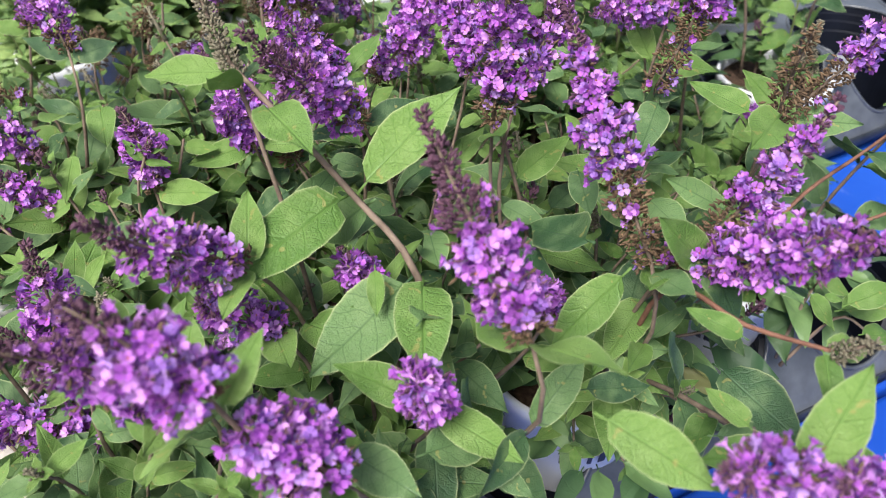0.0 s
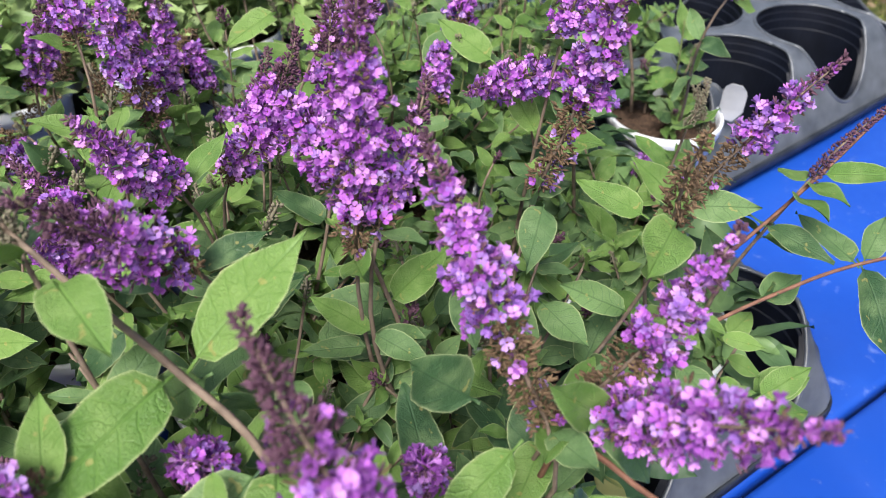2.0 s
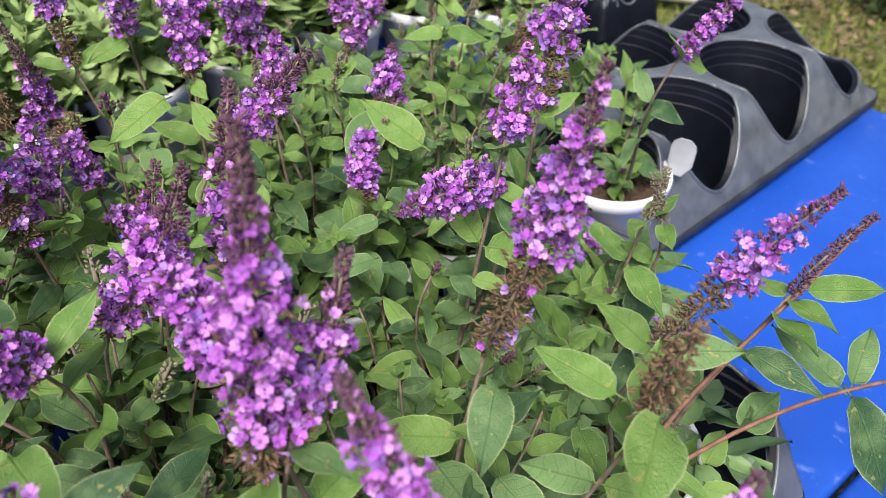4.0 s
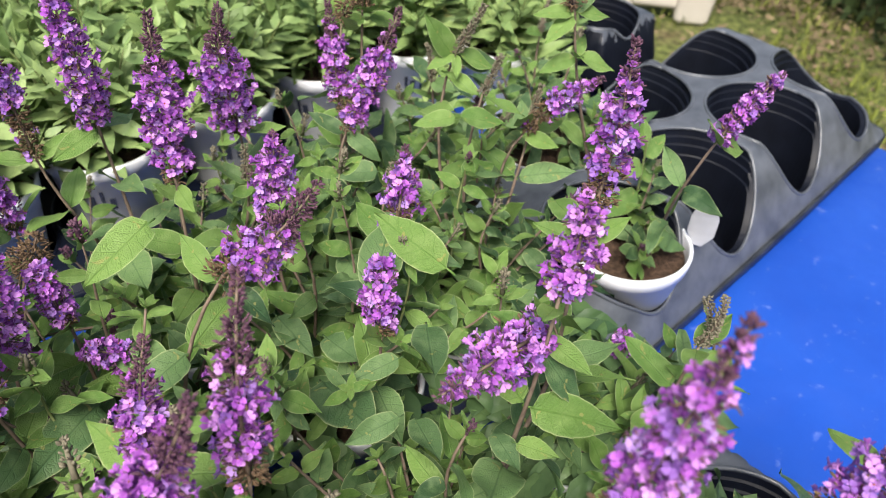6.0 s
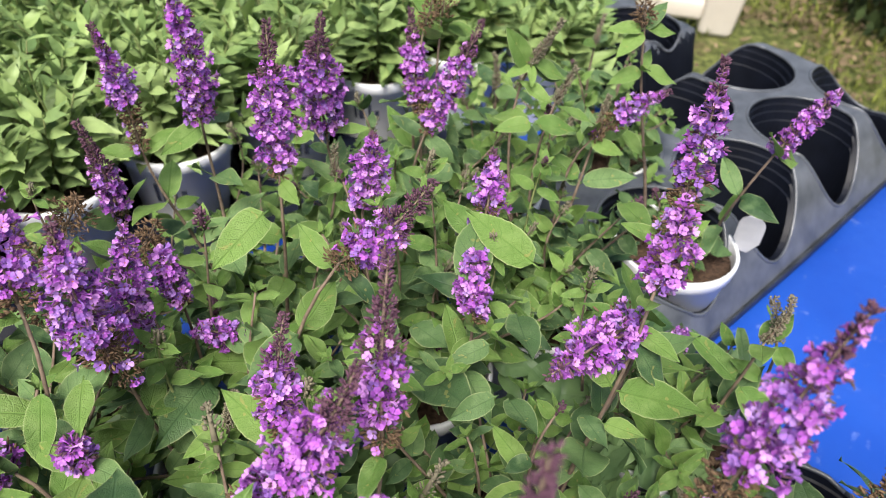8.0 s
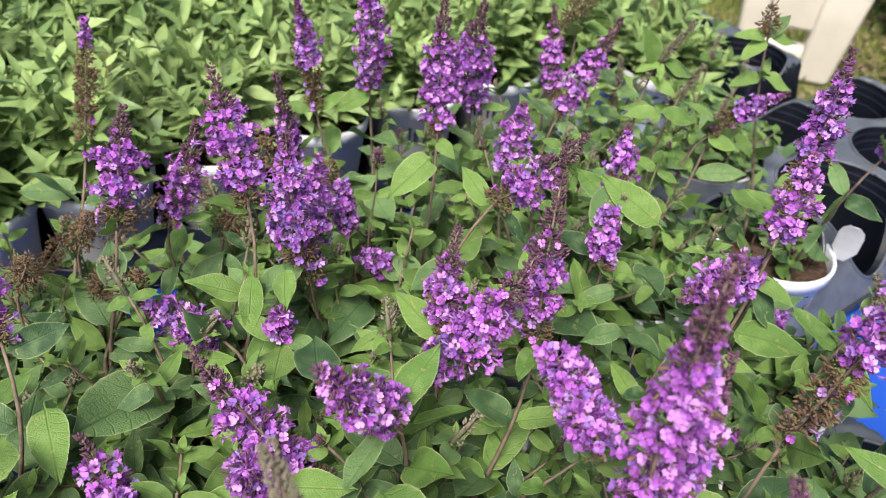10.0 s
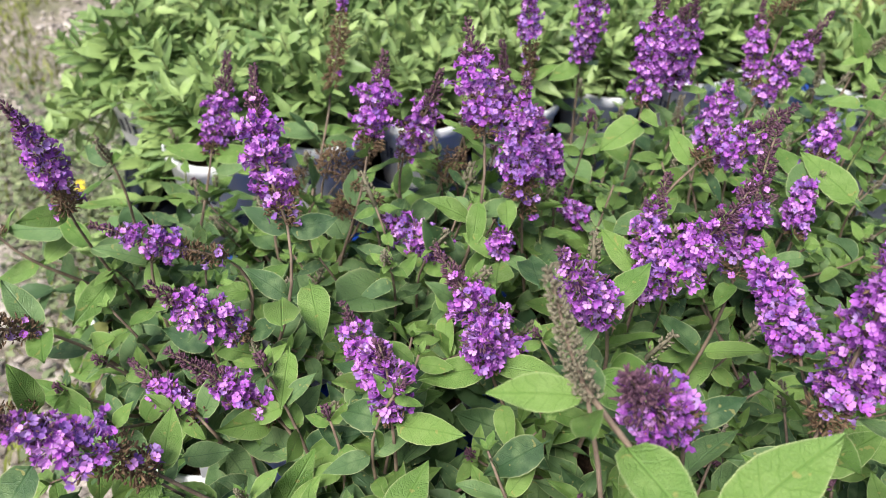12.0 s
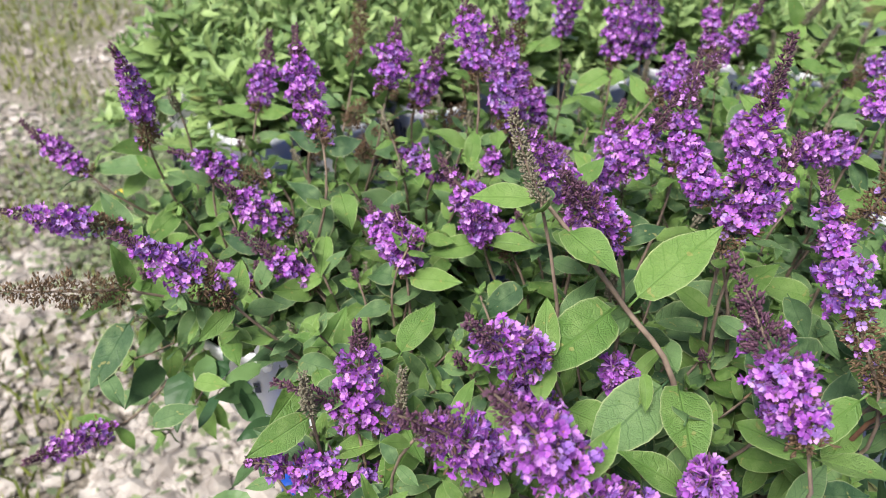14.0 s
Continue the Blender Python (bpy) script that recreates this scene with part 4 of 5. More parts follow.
# towards the gravel
spike("long_tip", (-0.416, 0.960, 1.045), (-0.408, 1.032, 1.133), 0.038)
spike("fresh", (-0.273, 0.752, 1.110), (-0.321, 0.854, 1.204), 0.042)
spike("tip_only", (-0.309, 1.121, 1.055), (-0.303, 1.191, 1.162), 0.031)
spike("fresh", (-0.225, 0.900, 1.105), (-0.216, 0.953, 1.184), 0.042)
spike("fresh", (-0.109, 0.858, 1.155), (-0.133, 0.914, 1.240), 0.044)
spike("long_tip", (-0.193, 0.947, 1.070), (-0.158, 0.956, 1.168), 0.032)
spike("fresh", (-0.058, 0.663, 1.043), (-0.141, 0.728, 1.117), 0.042)
spike("open", (-0.138, 0.807, 1.053), (-0.202, 0.841, 1.060), 0.036)
spike("fresh", (-0.298, 0.687, 1.038), (-0.362, 0.666, 1.103), 0.036)
spike("fresh", (-0.187, 0.649, 1.038), (-0.212, 0.688, 1.080), 0.030)
spike("cluster", (-0.181, 0.641, 1.050), (-0.175, 0.621, 1.100), 0.030)
spike("cluster", (-0.090, 0.650, 1.070), (-0.100, 0.634, 1.116), 0.030)
spike("faded", (-0.345, 0.777, 1.045), (-0.448, 0.752, 1.090), 0.030)
spike("cluster", (-0.085, 0.790, 1.070), (-0.085, 0.784, 1.096), 0.024)
spike("faded", (-0.492, 0.786, 1.080), (-0.476, 0.727, 1.218), 0.034)
spike("fresh", (-0.592, 0.810, 1.017), (-0.665, 0.820, 1.077), 0.030)
spike("faded", (-0.480, 0.675, 1.030), (-0.562, 0.604, 1.093), 0.034)
spike("dead", (-0.460, 0.610, 1.000), (-0.560, 0.545, 1.040), 0.042)
spike("faded", (-0.310, 0.522, 1.070), (-0.378, 0.487, 1.158), 0.036)
spike("long_tip", (-0.262, 0.626, 1.010), (-0.337, 0.626, 1.072), 0.030)
spike("long_tip", (-0.323, 0.621, 1.004), (-0.398, 0.671, 1.006), 0.026)
spike("fresh", (-0.182, 0.427, 1.045), (-0.177, 0.435, 1.132), 0.034)
spike("fresh", (-0.520, 0.600, 0.790), (-0.563, 0.508, 0.834), 0.030)
spike("open", (-0.160, 0.400, 0.998), (-0.255, 0.382, 1.030), 0.034)
spike("long_tip", (-0.135, 0.424, 1.025), (-0.237, 0.417, 1.082), 0.030)
# unopened spikes
flower_spike(PLANTS[1][0], "bud", (0.277, 0.338, 1.129), (0.287, 0.331, 1.143), 0.018)
spike("bud", (0.351, 1.142, 1.150), (0.371, 1.127, 1.200), 0.016, 2)
spike("bud", (0.372, 1.110, 1.120), (0.382, 1.100, 1.160), 0.013, 2)
spike("dead", (0.468, 1.130, 1.192), (0.462, 1.129, 1.222), 0.026, 2)
spike("dead", (0.276, 1.236, 1.165), (0.279, 1.238, 1.195), 0.026, 2)
spike("bud", (-0.048, 0.498, 1.213), (-0.072, 0.534, 1.262), 0.022)
spike("bud", (0.452, 0.800, 1.055), (0.463, 0.803, 1.098), 0.014)
spike("bud", (-0.145, 0.435, 1.040), (-0.142, 0.430, 1.092), 0.015)

buds = random.Random(21)
for plant, at in PLANTS[::2]:
    x, y = at.x + buds.uniform(-0.09, 0.09), at.y + buds.uniform(-0.09, 0.09)
    z = buds.uniform(1.03, 1.09)
    spike("bud", (x, y, z), (x + buds.uniform(-0.012, 0.012), y + buds.uniform(-0.012, 0.012), z + buds.uniform(0.025, 0.045)), buds.uniform(0.012, 0.018))

# branches and leaves that stand out
big_leaf((0.272, 0.343, 1.126), (0.306, 0.352, 1.118), 1, (0.1, -0.4, 1), True)
big_leaf((0.272, 0.343, 1.126), (0.262, 0.300, 1.118), 2, (0.1, -0.5, 1), True)
for foot, tips in (((0.480, 1.131, 1.135), ((0.435, 1.120, 1.131), (0.528, 1.125, 1.122), (0.470, 1.105, 1.150), (0.496, 1.150, 1.152))),
                   ((0.468, 1.130, 1.185), ((0.425, 1.128, 1.190), (0.510, 1.128, 1.182))),
                   ((0.351, 1.142, 1.147), ((0.318, 1.132, 1.140), (0.396, 1.136, 1.132), (0.345, 1.118, 1.132), (0.360, 1.165, 1.150))),
                   ((0.335, 1.080, 1.112), ((0.290, 1.070, 1.118), (0.385, 1.072, 1.108))),
                   ((0.279, 1.232, 1.150), ((0.240, 1.225, 1.152), (0.322, 1.228, 1.148)))):
    for k, tip in enumerate(tips):
        big_leaf(foot, tip, k, (0.0, -0.5, 1), True)
branch([(0.085, 0.395, 0.99), (0.059, 0.428, 1.106), (0.021, 0.458, 1.147), (-0.020, 0.480, 1.190), (-0.050, 0.500, 1.216)], 0.0027)
branch([(0.33, 0.60, 0.93), (0.40, 0.606, 0.972), (0.464, 0.612, 0.998), (0.519, 0.602, 1.032), (0.600, 0.585, 1.058), (0.68, 0.57, 1.07)], 0.0021, M_TWIG)
branch([(0.36, 0.60, 0.98), (0.400, 0.622, 1.02), (0.456, 0.645, 1.050), (0.50, 0.656, 1.088), (0.542, 0.667, 1.132)], 0.0021, M_TWIG)
branch([(0.20, 0.44, 1.00), (0.216, 0.426, 1.094), (0.245, 0.375, 1.112), (0.275, 0.34, 1.128)], 0.0021, M_TWIG)
big_leaf((0.026, 0.462, 1.150), (0.086, 0.496, 1.206), 0, (-0.5, -0.6, 0.7), True)
big_leaf((0.014, 0.462, 1.144), (-0.046, 0.394, 1.142), 1, (0.1, -0.5, 1), True)
big_leaf((0.030, 0.465, 1.138), (-0.015, 0.490, 1.085), 2, (0.2, -0.6, 0.8))
big_leaf((0.035, 0.455, 1.135), (0.062, 0.480, 1.080), 0, (-0.3, -0.6, 0.6))
big_leaf((-0.030, 0.482, 1.198), (0.003, 0.428, 1.208), 1, (0.0, -0.3, 1), True)
big_leaf((-0.047, 0.497, 1.214), (-0.100, 0.492, 1.214), 2, (0.0, -0.5, 1), True)
big_leaf((0.062, 0.428, 1.104), (0.063, 0.350, 1.110), 1, (0.0, -0.4, 1), True)
big_leaf((0.054, 0.428, 1.104), (-0.005, 0.372, 1.080), 4, (0.0, -0.5, 1))
big_leaf((0.034, 0.418, 1.124), (0.035, 0.396, 1.104), 2, (0.1, -0.8, 0.6), True)
big_leaf((0.182, 0.407, 1.126), (0.140, 0.395, 1.075), 2, (-0.2, -0.6, 0.9), True)
big_leaf((0.222, 0.424, 1.128), (0.266, 0.396, 1.092), 3, (0.1, -0.4, 1))
big_leaf((0.234, 0.352, 1.126), (0.207, 0.372, 1.132), 0, (0.0, -0.5, 1), True)
big_leaf((0.168, 0.442, 1.120), (0.139, 0.506, 1.084), 4, (-0.1, -0.5, 0.9))
big_leaf((0.300, 0.554, 1.143), (0.264, 0.592, 1.153), 0, (-0.1, -0.5, 1), True)
big_leaf((0.240, 0.582, 1.138), (0.219, 0.535, 1.134), 1, (-0.1, -0.5, 1))
big_leaf((0.308, 0.530, 1.155), (0.272, 0.476, 1.173), 4, (0.1, -0.4, 1), True)
for foot, tip in (((0.436, 0.564, 0.93), (0.504, 0.576, 0.93)), ((0.419, 0.589, 0.95), (0.453, 0.573, 0.94)), ((0.433, 0.613, 0.95), (0.475, 0.643, 0.95)),
                  ((0.411, 0.579, 0.94), (0.434, 0.550, 0.92)), ((0.458, 0.552, 0.91), (0.503, 0.561, 0.90))):
    big_leaf(foot, tip, 4, (0.1, -0.4, 1), True)
branch([(0.40, 0.57, 0.86), (0.415, 0.585, 0.92), (0.436, 0.600, 0.95)], 0.002)
branch([(0.40, 0.56, 0.86), (0.436, 0.564, 0.92), (0.46, 0.555, 0.915)], 0.002)
big_leaf((0.455, 0.645, 1.048), (0.488, 0.592, 1.052), 0, (0.1, -0.3, 1))
big_leaf((0.455, 0.645, 1.048), (0.478, 0.706, 1.020), 0, (0.1, -0.5, 1))
big_leaf((0.500, 0.656, 1.088), (0.560, 0.640, 1.090), 2, (0.0, -0.5, 1), True)
big_leaf((0.480, 0.652, 1.070), (0.475, 0.600, 1.095), 1, (0.2, -0.3, 1), True)
big_leaf((0.464, 0.612, 0.998), (0.452, 0.660, 0.965), 1, (0.0, -0.5, 1))
big_leaf((0.519, 0.602, 1.032), (0.500, 0.668, 1.045), 0, (0.0, -0.4, 1))
big_leaf((0.521, 0.602, 1.033), (0.540, 0.530, 0.985), 1, (0.1, -0.6, 0.8))
big_leaf((0.525, 0.602, 1.034), (0.565, 0.640, 1.050), 2, (0.0, -0.5, 1))
big_leaf((0.600, 0.585, 1.058), (0.622, 0.640, 1.060), 0, (0.0, -0.5, 1))
big_leaf((0.600, 0.585, 1.058), (0.612, 0.525, 1.040), 3, (0.0, -0.5, 1))
big_leaf((0.660, 0.574, 1.068), (0.712, 0.590, 1.080), 1, (0.0, -0.5, 1), True)
big_leaf((0.273, 0.892, 1.090), (0.222, 0.943, 1.121), 0, (-0.3, -0.6, 0.8), True)
big_leaf((0.056, 0.963, 1.127), (0.011, 0.907, 1.129), 1, (-0.1, -0.5, 1), True)
big_leaf((0.222, 0.848, 1.052), (0.180, 0.836, 1.052), 0, (0.0, -0.5, 1))
big_leaf((0.163, 0.878, 1.006), (0.186, 0.792, 1.058), 0, (0.0, -0.5, 1))
big_leaf((0.208, 0.792, 1.057), (0.165, 0.776, 1.061), 2, (0.0, -0.5, 1))
big_leaf((0.295, 0.775, 1.125), (0.322, 0.743, 1.090), 0, (0.2, -0.4, 1))
big_leaf((0.243, 0.855, 1.078), (0.230, 0.790, 1.100), 2, (-0.1, -0.5, 1))
big_leaf((0.338, 1.066, 1.052), (0.388, 1.094, 1.047), 1, (0.0, -0.5, 1), True)
big_leaf((0.322, 1.160, 1.075), (0.340, 1.110, 1.106), 0, (0.0, -0.5, 1), True)
big_leaf((0.262, 1.098, 1.047), (0.210, 1.098, 1.054), 4, (0.0, -0.5, 1))
big_leaf((-0.008, 0.908, 0.996), (-0.042, 0.838, 1.028), 1, (0.0, -0.5, 1))
big_leaf((-0.155, 0.506, 1.035), (-0.130, 0.566, 1.056), 0, (-0.2, -0.6, 0.8), True)
big_leaf((-0.046, 0.581, 1.066), (-0.092, 0.568, 1.036), 1, (0.0, -0.5, 1))
big_leaf((-0.518, 0.819, 1.026), (-0.588, 0.816, 1.031), 1, (0.0, -0.4, 1))
big_leaf((-0.440, 0.575, 0.990), (-0.475, 0.520, 0.940), 0, (0.2, -0.5, 1))
big_leaf((-0.048, 0.448, 1.100), (-0.100, 0.514, 1.062), 1, (0.0, -0.5, 1))
big_leaf((-0.253, 0.738, 1.058), (-0.230, 0.674, 1.058), 0, (0.0, -0.4, 1), True)
big_leaf((-0.102, 0.403, 1.060), (-0.087, 0.426, 1.096), 2, (-0.4, -0.6, 0.7), True)
big_leaf((0.060, 0.386, 1.108), (0.088, 0.446, 1.088), 1, (-0.1, -0.5, 1))
big_leaf((-0.252, 0.657, 1.057), (-0.250, 0.612, 1.034), 2, (0.1, -0.5, 1), True)
big_leaf((-0.314, 0.532, 1.034), (-0.320, 0.543, 0.968), 1, (0.1, -0.9, 0.4))
big_leaf((-0.201, 0.676, 1.008), (-0.168, 0.598, 1.080), 0, (-0.3, -0.5, 0.9))
big_leaf((-0.250, 0.637, 1.098), (-0.268, 0.702, 1.078), 0, (0.2, -0.4, 1), True)
big_leaf((-0.187, 0.798, 1.006), (-0.223, 0.702, 1.070), 4, (0.0, -0.5, 1))
big_leaf((-0.088, 0.722, 1.085), (-0.084, 0.786, 1.074), 1, (0.0, -0.4, 1), True)
big_leaf((-0.055, 0.700, 1.110), (-0.058, 0.765, 1.090), 4, (0.1, -0.4, 1))
big_leaf((-0.108, 0.834, 1.098), (-0.111, 0.792, 1.066), 2, (0.1, -0.7, 0.8), True)
big_leaf((-0.082, 0.838, 1.098), (-0.080, 0.788, 1.098), 2, (-0.1, -0.7, 0.8), True)
big_leaf((0.033, 0.862, 1.048), (0.048, 0.930, 1.030), 1, (0.0, -0.4, 1), True)
big_leaf((-0.020, 0.615, 1.108), (0.012, 0.560, 1.130), 1, (0.0, -0.4, 1), True)
big_leaf((0.205, 0.880, 1.090), (0.242, 0.950, 1.114), 0, (0.0, -0.5, 1))

for foot, tip in (((-0.25, 0.575, 0.93), (-0.31, 0.555, 0.90)), ((-0.25, 0.575, 0.93), (-0.235, 0.52, 0.905)), ((-0.29, 0.635, 0.94), (-0.345, 0.60, 0.905)),
                  ((-0.29, 0.635, 0.94), (-0.27, 0.575, 0.915)), ((-0.27, 0.60, 0.95), (-0.325, 0.575, 0.955)), ((-0.22, 0.56, 0.91), (-0.285, 0.53, 0.875)),
                  ((-0.30, 0.66, 0.92), (-0.36, 0.645, 0.885)), ((-0.24, 0.60, 0.90), (-0.295, 0.59, 0.87))):
    big_leaf(foot, tip, len(PLANTS), (-0.2, -0.5, 1))
branch([(-0.20, 0.56, 0.86), (-0.235, 0.585, 0.91), (-0.27, 0.60, 0.95), (-0.29, 0.635, 0.955)], 0.0022)
branch([(-0.20, 0.56, 0.85), (-0.23, 0.565, 0.90), (-0.25, 0.575, 0.93)], 0.002)

# broad leaves in the gaps lower down
big_leaf((0.393, 0.570, 1.000), (0.426, 0.554, 1.000), 0, (0.0, -0.5, 1), True)
big_leaf((0.350, 0.549, 1.000), (0.360, 0.502, 1.000), 4, (0.0, -0.5, 1))
big_leaf((0.393, 0.532, 0.980), (0.410, 0.527, 0.980), 1, (0.0, -0.5, 1), True)
big_leaf((0.251, 0.592, 1.030), (0.274, 0.551, 1.030), 4, (0.0, -0.5, 1))
big_leaf((0.290, 0.530, 1.020), (0.316, 0.502, 1.020), 0, (0.0, -0.5, 1))
big_leaf((0.354, 0.570, 1.040), (0.374, 0.537, 1.040), 2, (0.0, -0.5, 1), True)
big_leaf((-0.318, 1.093, 1.003), (-0.394, 1.108, 1.000), 0, (0.0, -0.5, 1))
big_leaf((-0.318, 1.093, 1.003), (-0.283, 1.110, 1.010), 1, (0.0, -0.5, 1), True)
big_leaf((0.143, 0.290, 1.145), (0.195, 0.260, 1.130), 0, (0.0, -0.5, 1), True)
big_leaf((0.249, 0.398, 1.050), (0.287, 0.340, 1.045), 4, (0.0, -0.5, 1))
big_leaf((0.235, 0.353, 1.040), (0.286, 0.348, 1.040), 2, (0.0, -0.5, 1))
big_leaf((0.243, 0.332, 1.075), (0.225, 0.360, 1.080), 1, (0.0, -0.5, 1), True)
big_leaf((0.060, 0.330, 1.060), (0.110, 0.356, 1.050), 4, (0.0, -0.5, 1))
big_leaf((0.099, 0.320, 1.060), (0.122, 0.308, 1.050), 0, (0.0, -0.5, 1))
big_leaf((0.020, 0.321, 1.080), (0.061, 0.294, 1.075), 4, (0.0, -0.5, 1))
big_leaf((0.158, 0.374, 1.060), (0.203, 0.381, 1.055), 0, (0.0, -0.5, 1))
big_leaf((0.179, 0.438, 1.030), (0.232, 0.431, 1.030), 4, (0.0, -0.5, 1))
big_leaf((0.080, 0.434, 1.020), (0.113, 0.386, 1.030), 0, (0.0, -0.5, 1))
big_leaf((0.076, 0.573, 1.030), (0.151, 0.607, 1.030), 4, (0.0, -0.5, 1))
big_leaf((0.212, 0.607, 1.040), (0.234, 0.539, 1.050), 0, (0.0, -0.5, 1))
big_leaf((0.245, 0.581, 1.050), (0.267, 0.532, 1.050), 4, (0.0, -0.5, 1))
big_leaf((0.414, 0.530, 0.970), (0.468, 0.546, 0.980), 0, (0.0, -0.5, 1), True)
big_leaf((0.452, 0.612, 0.990), (0.505, 0.640, 0.990), 4, (0.0, -0.5, 1))
big_leaf((0.330, 0.638, 1.000), (0.330, 0.589, 1.010), 4, (0.0, -0.5, 1), True)
big_leaf((0.170, 0.606, 1.020), (0.209, 0.655, 1.020), 2, (0.0, -0.5, 1))
big_leaf((-0.250, 0.506, 1.020), (-0.207, 0.496, 1.020), 4, (0.0, -0.5, 1))
big_leaf((-0.336, 0.565, 1.000), (-0.311, 0.516, 1.000), 0, (0.0, -0.5, 1), True)
big_leaf((-0.317, 0.569, 1.020), (-0.280, 0.581, 1.020), 4, (0.0, -0.5, 1))
big_leaf((-0.131, 0.531, 1.000), (-0.092, 0.483, 1.010), 0, (0.0, -0.5, 1))
big_leaf((-0.193, 0.490, 1.010), (-0.158, 0.511, 1.010), 2, (0.0, -0.5, 1))
big_leaf((-0.226, 0.488, 1.030), (-0.205, 0.454, 1.030), 1, (0.0, -0.5, 1), True)
big_leaf((-0.400, 0.493, 0.930), (-0.355, 0.505, 0.950), 0, (0.0, -0.5, 1))
big_leaf((-0.467, 0.543, 0.950), (-0.434, 0.511, 0.930), 2, (0.0, -0.5, 1))
big_leaf((-0.363, 0.526, 0.960), (-0.325, 0.517, 0.970), 4, (0.0, -0.5, 1), True)
big_leaf((-0.196, 0.641, 1.030), (-0.167, 0.592, 1.030), 0, (0.0, -0.5, 1))
big_leaf((-0.285, 0.539, 0.980), (-0.272, 0.568, 1.000), 1, (0.0, -0.5, 1))
big_leaf((-0.022, 0.636, 1.060), (0.020, 0.614, 1.060), 2, (0.0, -0.5, 1))
big_leaf((0.065, 0.509, 1.080), (0.073, 0.464, 1.080), 4, (0.0, -0.5, 1))
big_leaf((0.178, 0.551, 1.100), (0.180, 0.500, 1.100), 0, (0.0, -0.5, 1))
big_leaf((0.408, 1.001, 1.060), (0.417, 0.944, 1.070), 1, (0.0, -0.5, 1), True)
big_leaf((0.207, 1.013, 1.020), (0.224, 0.948, 1.020), 4, (0.0, -0.5, 1))
big_leaf((0.007, 1.092, 1.000), (0.027, 1.029, 1.000), 4, (0.0, -0.5, 1))
big_leaf((0.020, 0.947, 1.020), (0.051, 0.903, 1.020), 0, (0.0, -0.5, 1))
big_leaf((-0.021, 0.897, 1.020), (0.007, 0.890, 1.020), 2, (0.0, -0.5, 1), True)
big_leaf((0.136, 0.969, 1.000), (0.161, 0.915, 1.000), 0, (0.0, -0.5, 1))
big_leaf((0.173, 0.923, 1.010), (0.197, 0.877, 1.020), 4, (0.0, -0.5, 1))
big_leaf((0.268, 0.767, 1.050), (0.273, 0.732, 1.060), 1, (0.0, -0.5, 1))
big_leaf((0.218, 0.794, 1.050), (0.221, 0.744, 1.070), 2, (0.0, -0.5, 1))
big_leaf((0.276, 0.749, 1.060), (0.297, 0.726, 1.070), 4, (0.0, -0.5, 1), True)

# low shoots that hang out over the pots on the gravel side
skirt = random.Random(44)
for u, v, n in ((-0.02, 0.80, 10), (0.08, 0.60, 7), (0.02, 0.40, 6), (-0.06, 1.00, 5), (0.22, 0.42, 3), (0.41, 0.42, 3)):
    plant, at = min(PLANTS, key=lambda p: (p[1].xy - uv(u, v).xy).length)
    for k in range(n):
        t = radians(skirt.uniform(150, 285) if u < 0.1 else skirt.uniform(235, 320))
        far = skirt.uniform(0.09, 0.16)
        end = Vector((at.x + far * math.cos(t), at.y + far * math.sin(t), RIM + (skirt.uniform(-0.10, 0.04) if u < 0.1 else skirt.uniform(-0.03, 0.06))))
        shoot(plant, (at.x + 0.04 * math.cos(t), at.y + 0.04 * math.sin(t), RIM - 0.012), end, (math.cos(t), math.sin(t), 0.2), 3, 0.45, (0.062, 0.038), 0.0019)

# a low shoot of the pot in the tray, over the rims of the empty cells
branch(((0.611, 1.128, 0.87), (0.613, 1.153, 0.905), (0.610, 1.152, 0.951), (0.605, 1.150, 1.006)), 0.0020, M_GREEN_STEM)
for k, (foot, tip) in enumerate((((0.608, 1.146, 0.930), (0.548, 1.115, 0.924)), ((0.612, 1.141, 0.880), (0.672, 1.170, 0.852)), ((0.611, 1.150, 0.905), (0.655, 1.173, 0.898)),
                                 ((0.610, 1.152, 0.940), (0.662, 1.187, 0.945)), ((0.606, 1.140, 0.880), (0.560, 1.105, 0.850)), ((0.606, 1.151, 0.985), (0.600, 1.165, 1.030)),
                                 ((0.608, 1.151, 0.965), (0.556, 1.122, 0.985)), ((0.608, 1.152, 0.975), (0.648, 1.172, 0.995)))):
    big_leaf(foot, tip, k, (0.1, -0.7, 0.8), True)

# leaves and spent heads before the rims of the far pots
for k, (foot, tip) in enumerate((((-0.496, 1.060, 0.900), (-0.527, 1.045, 0.936)), ((-0.483, 1.055, 0.899), (-0.522, 1.037, 0.920)), ((-0.465, 1.074, 0.940), (-0.424, 1.093, 0.944)),
                                 ((-0.485, 1.010, 0.895), (-0.435, 1.033, 0.900)), ((-0.439, 1.031, 0.865), (-0.405, 1.046, 0.843)), ((-0.510, 1.031, 0.882), (-0.545, 1.015, 0.905)),
                                 ((-0.399, 1.027, 0.841), (-0.421, 1.017, 0.890)), ((-0.384, 1.078, 0.840), (-0.405, 1.069, 0.897)), ((-0.373, 1.105, 0.890), (-0.343, 1.119, 0.919)),
                                 ((-0.339, 1.077, 0.841), (-0.300, 1.095, 0.862)))):
    big_leaf(foot, tip, k, (0.0, -0.8, 0.7), k % 3 == 1)
spike("dead", (-0.300, 1.100, 0.925), (-0.245, 1.135, 0.965), 0.030, 0)
spike("dead", (-0.372, 1.060, 0.915), (-0.335, 1.080, 0.975), 0.028, 0)
spike("dead", (-0.265, 0.925, 1.000), (-0.240, 0.910, 1.052), 0.026, 0)
spike("dead", (-0.180, 1.160, 0.930), (-0.205, 1.170, 0.985), 0.026, 0)

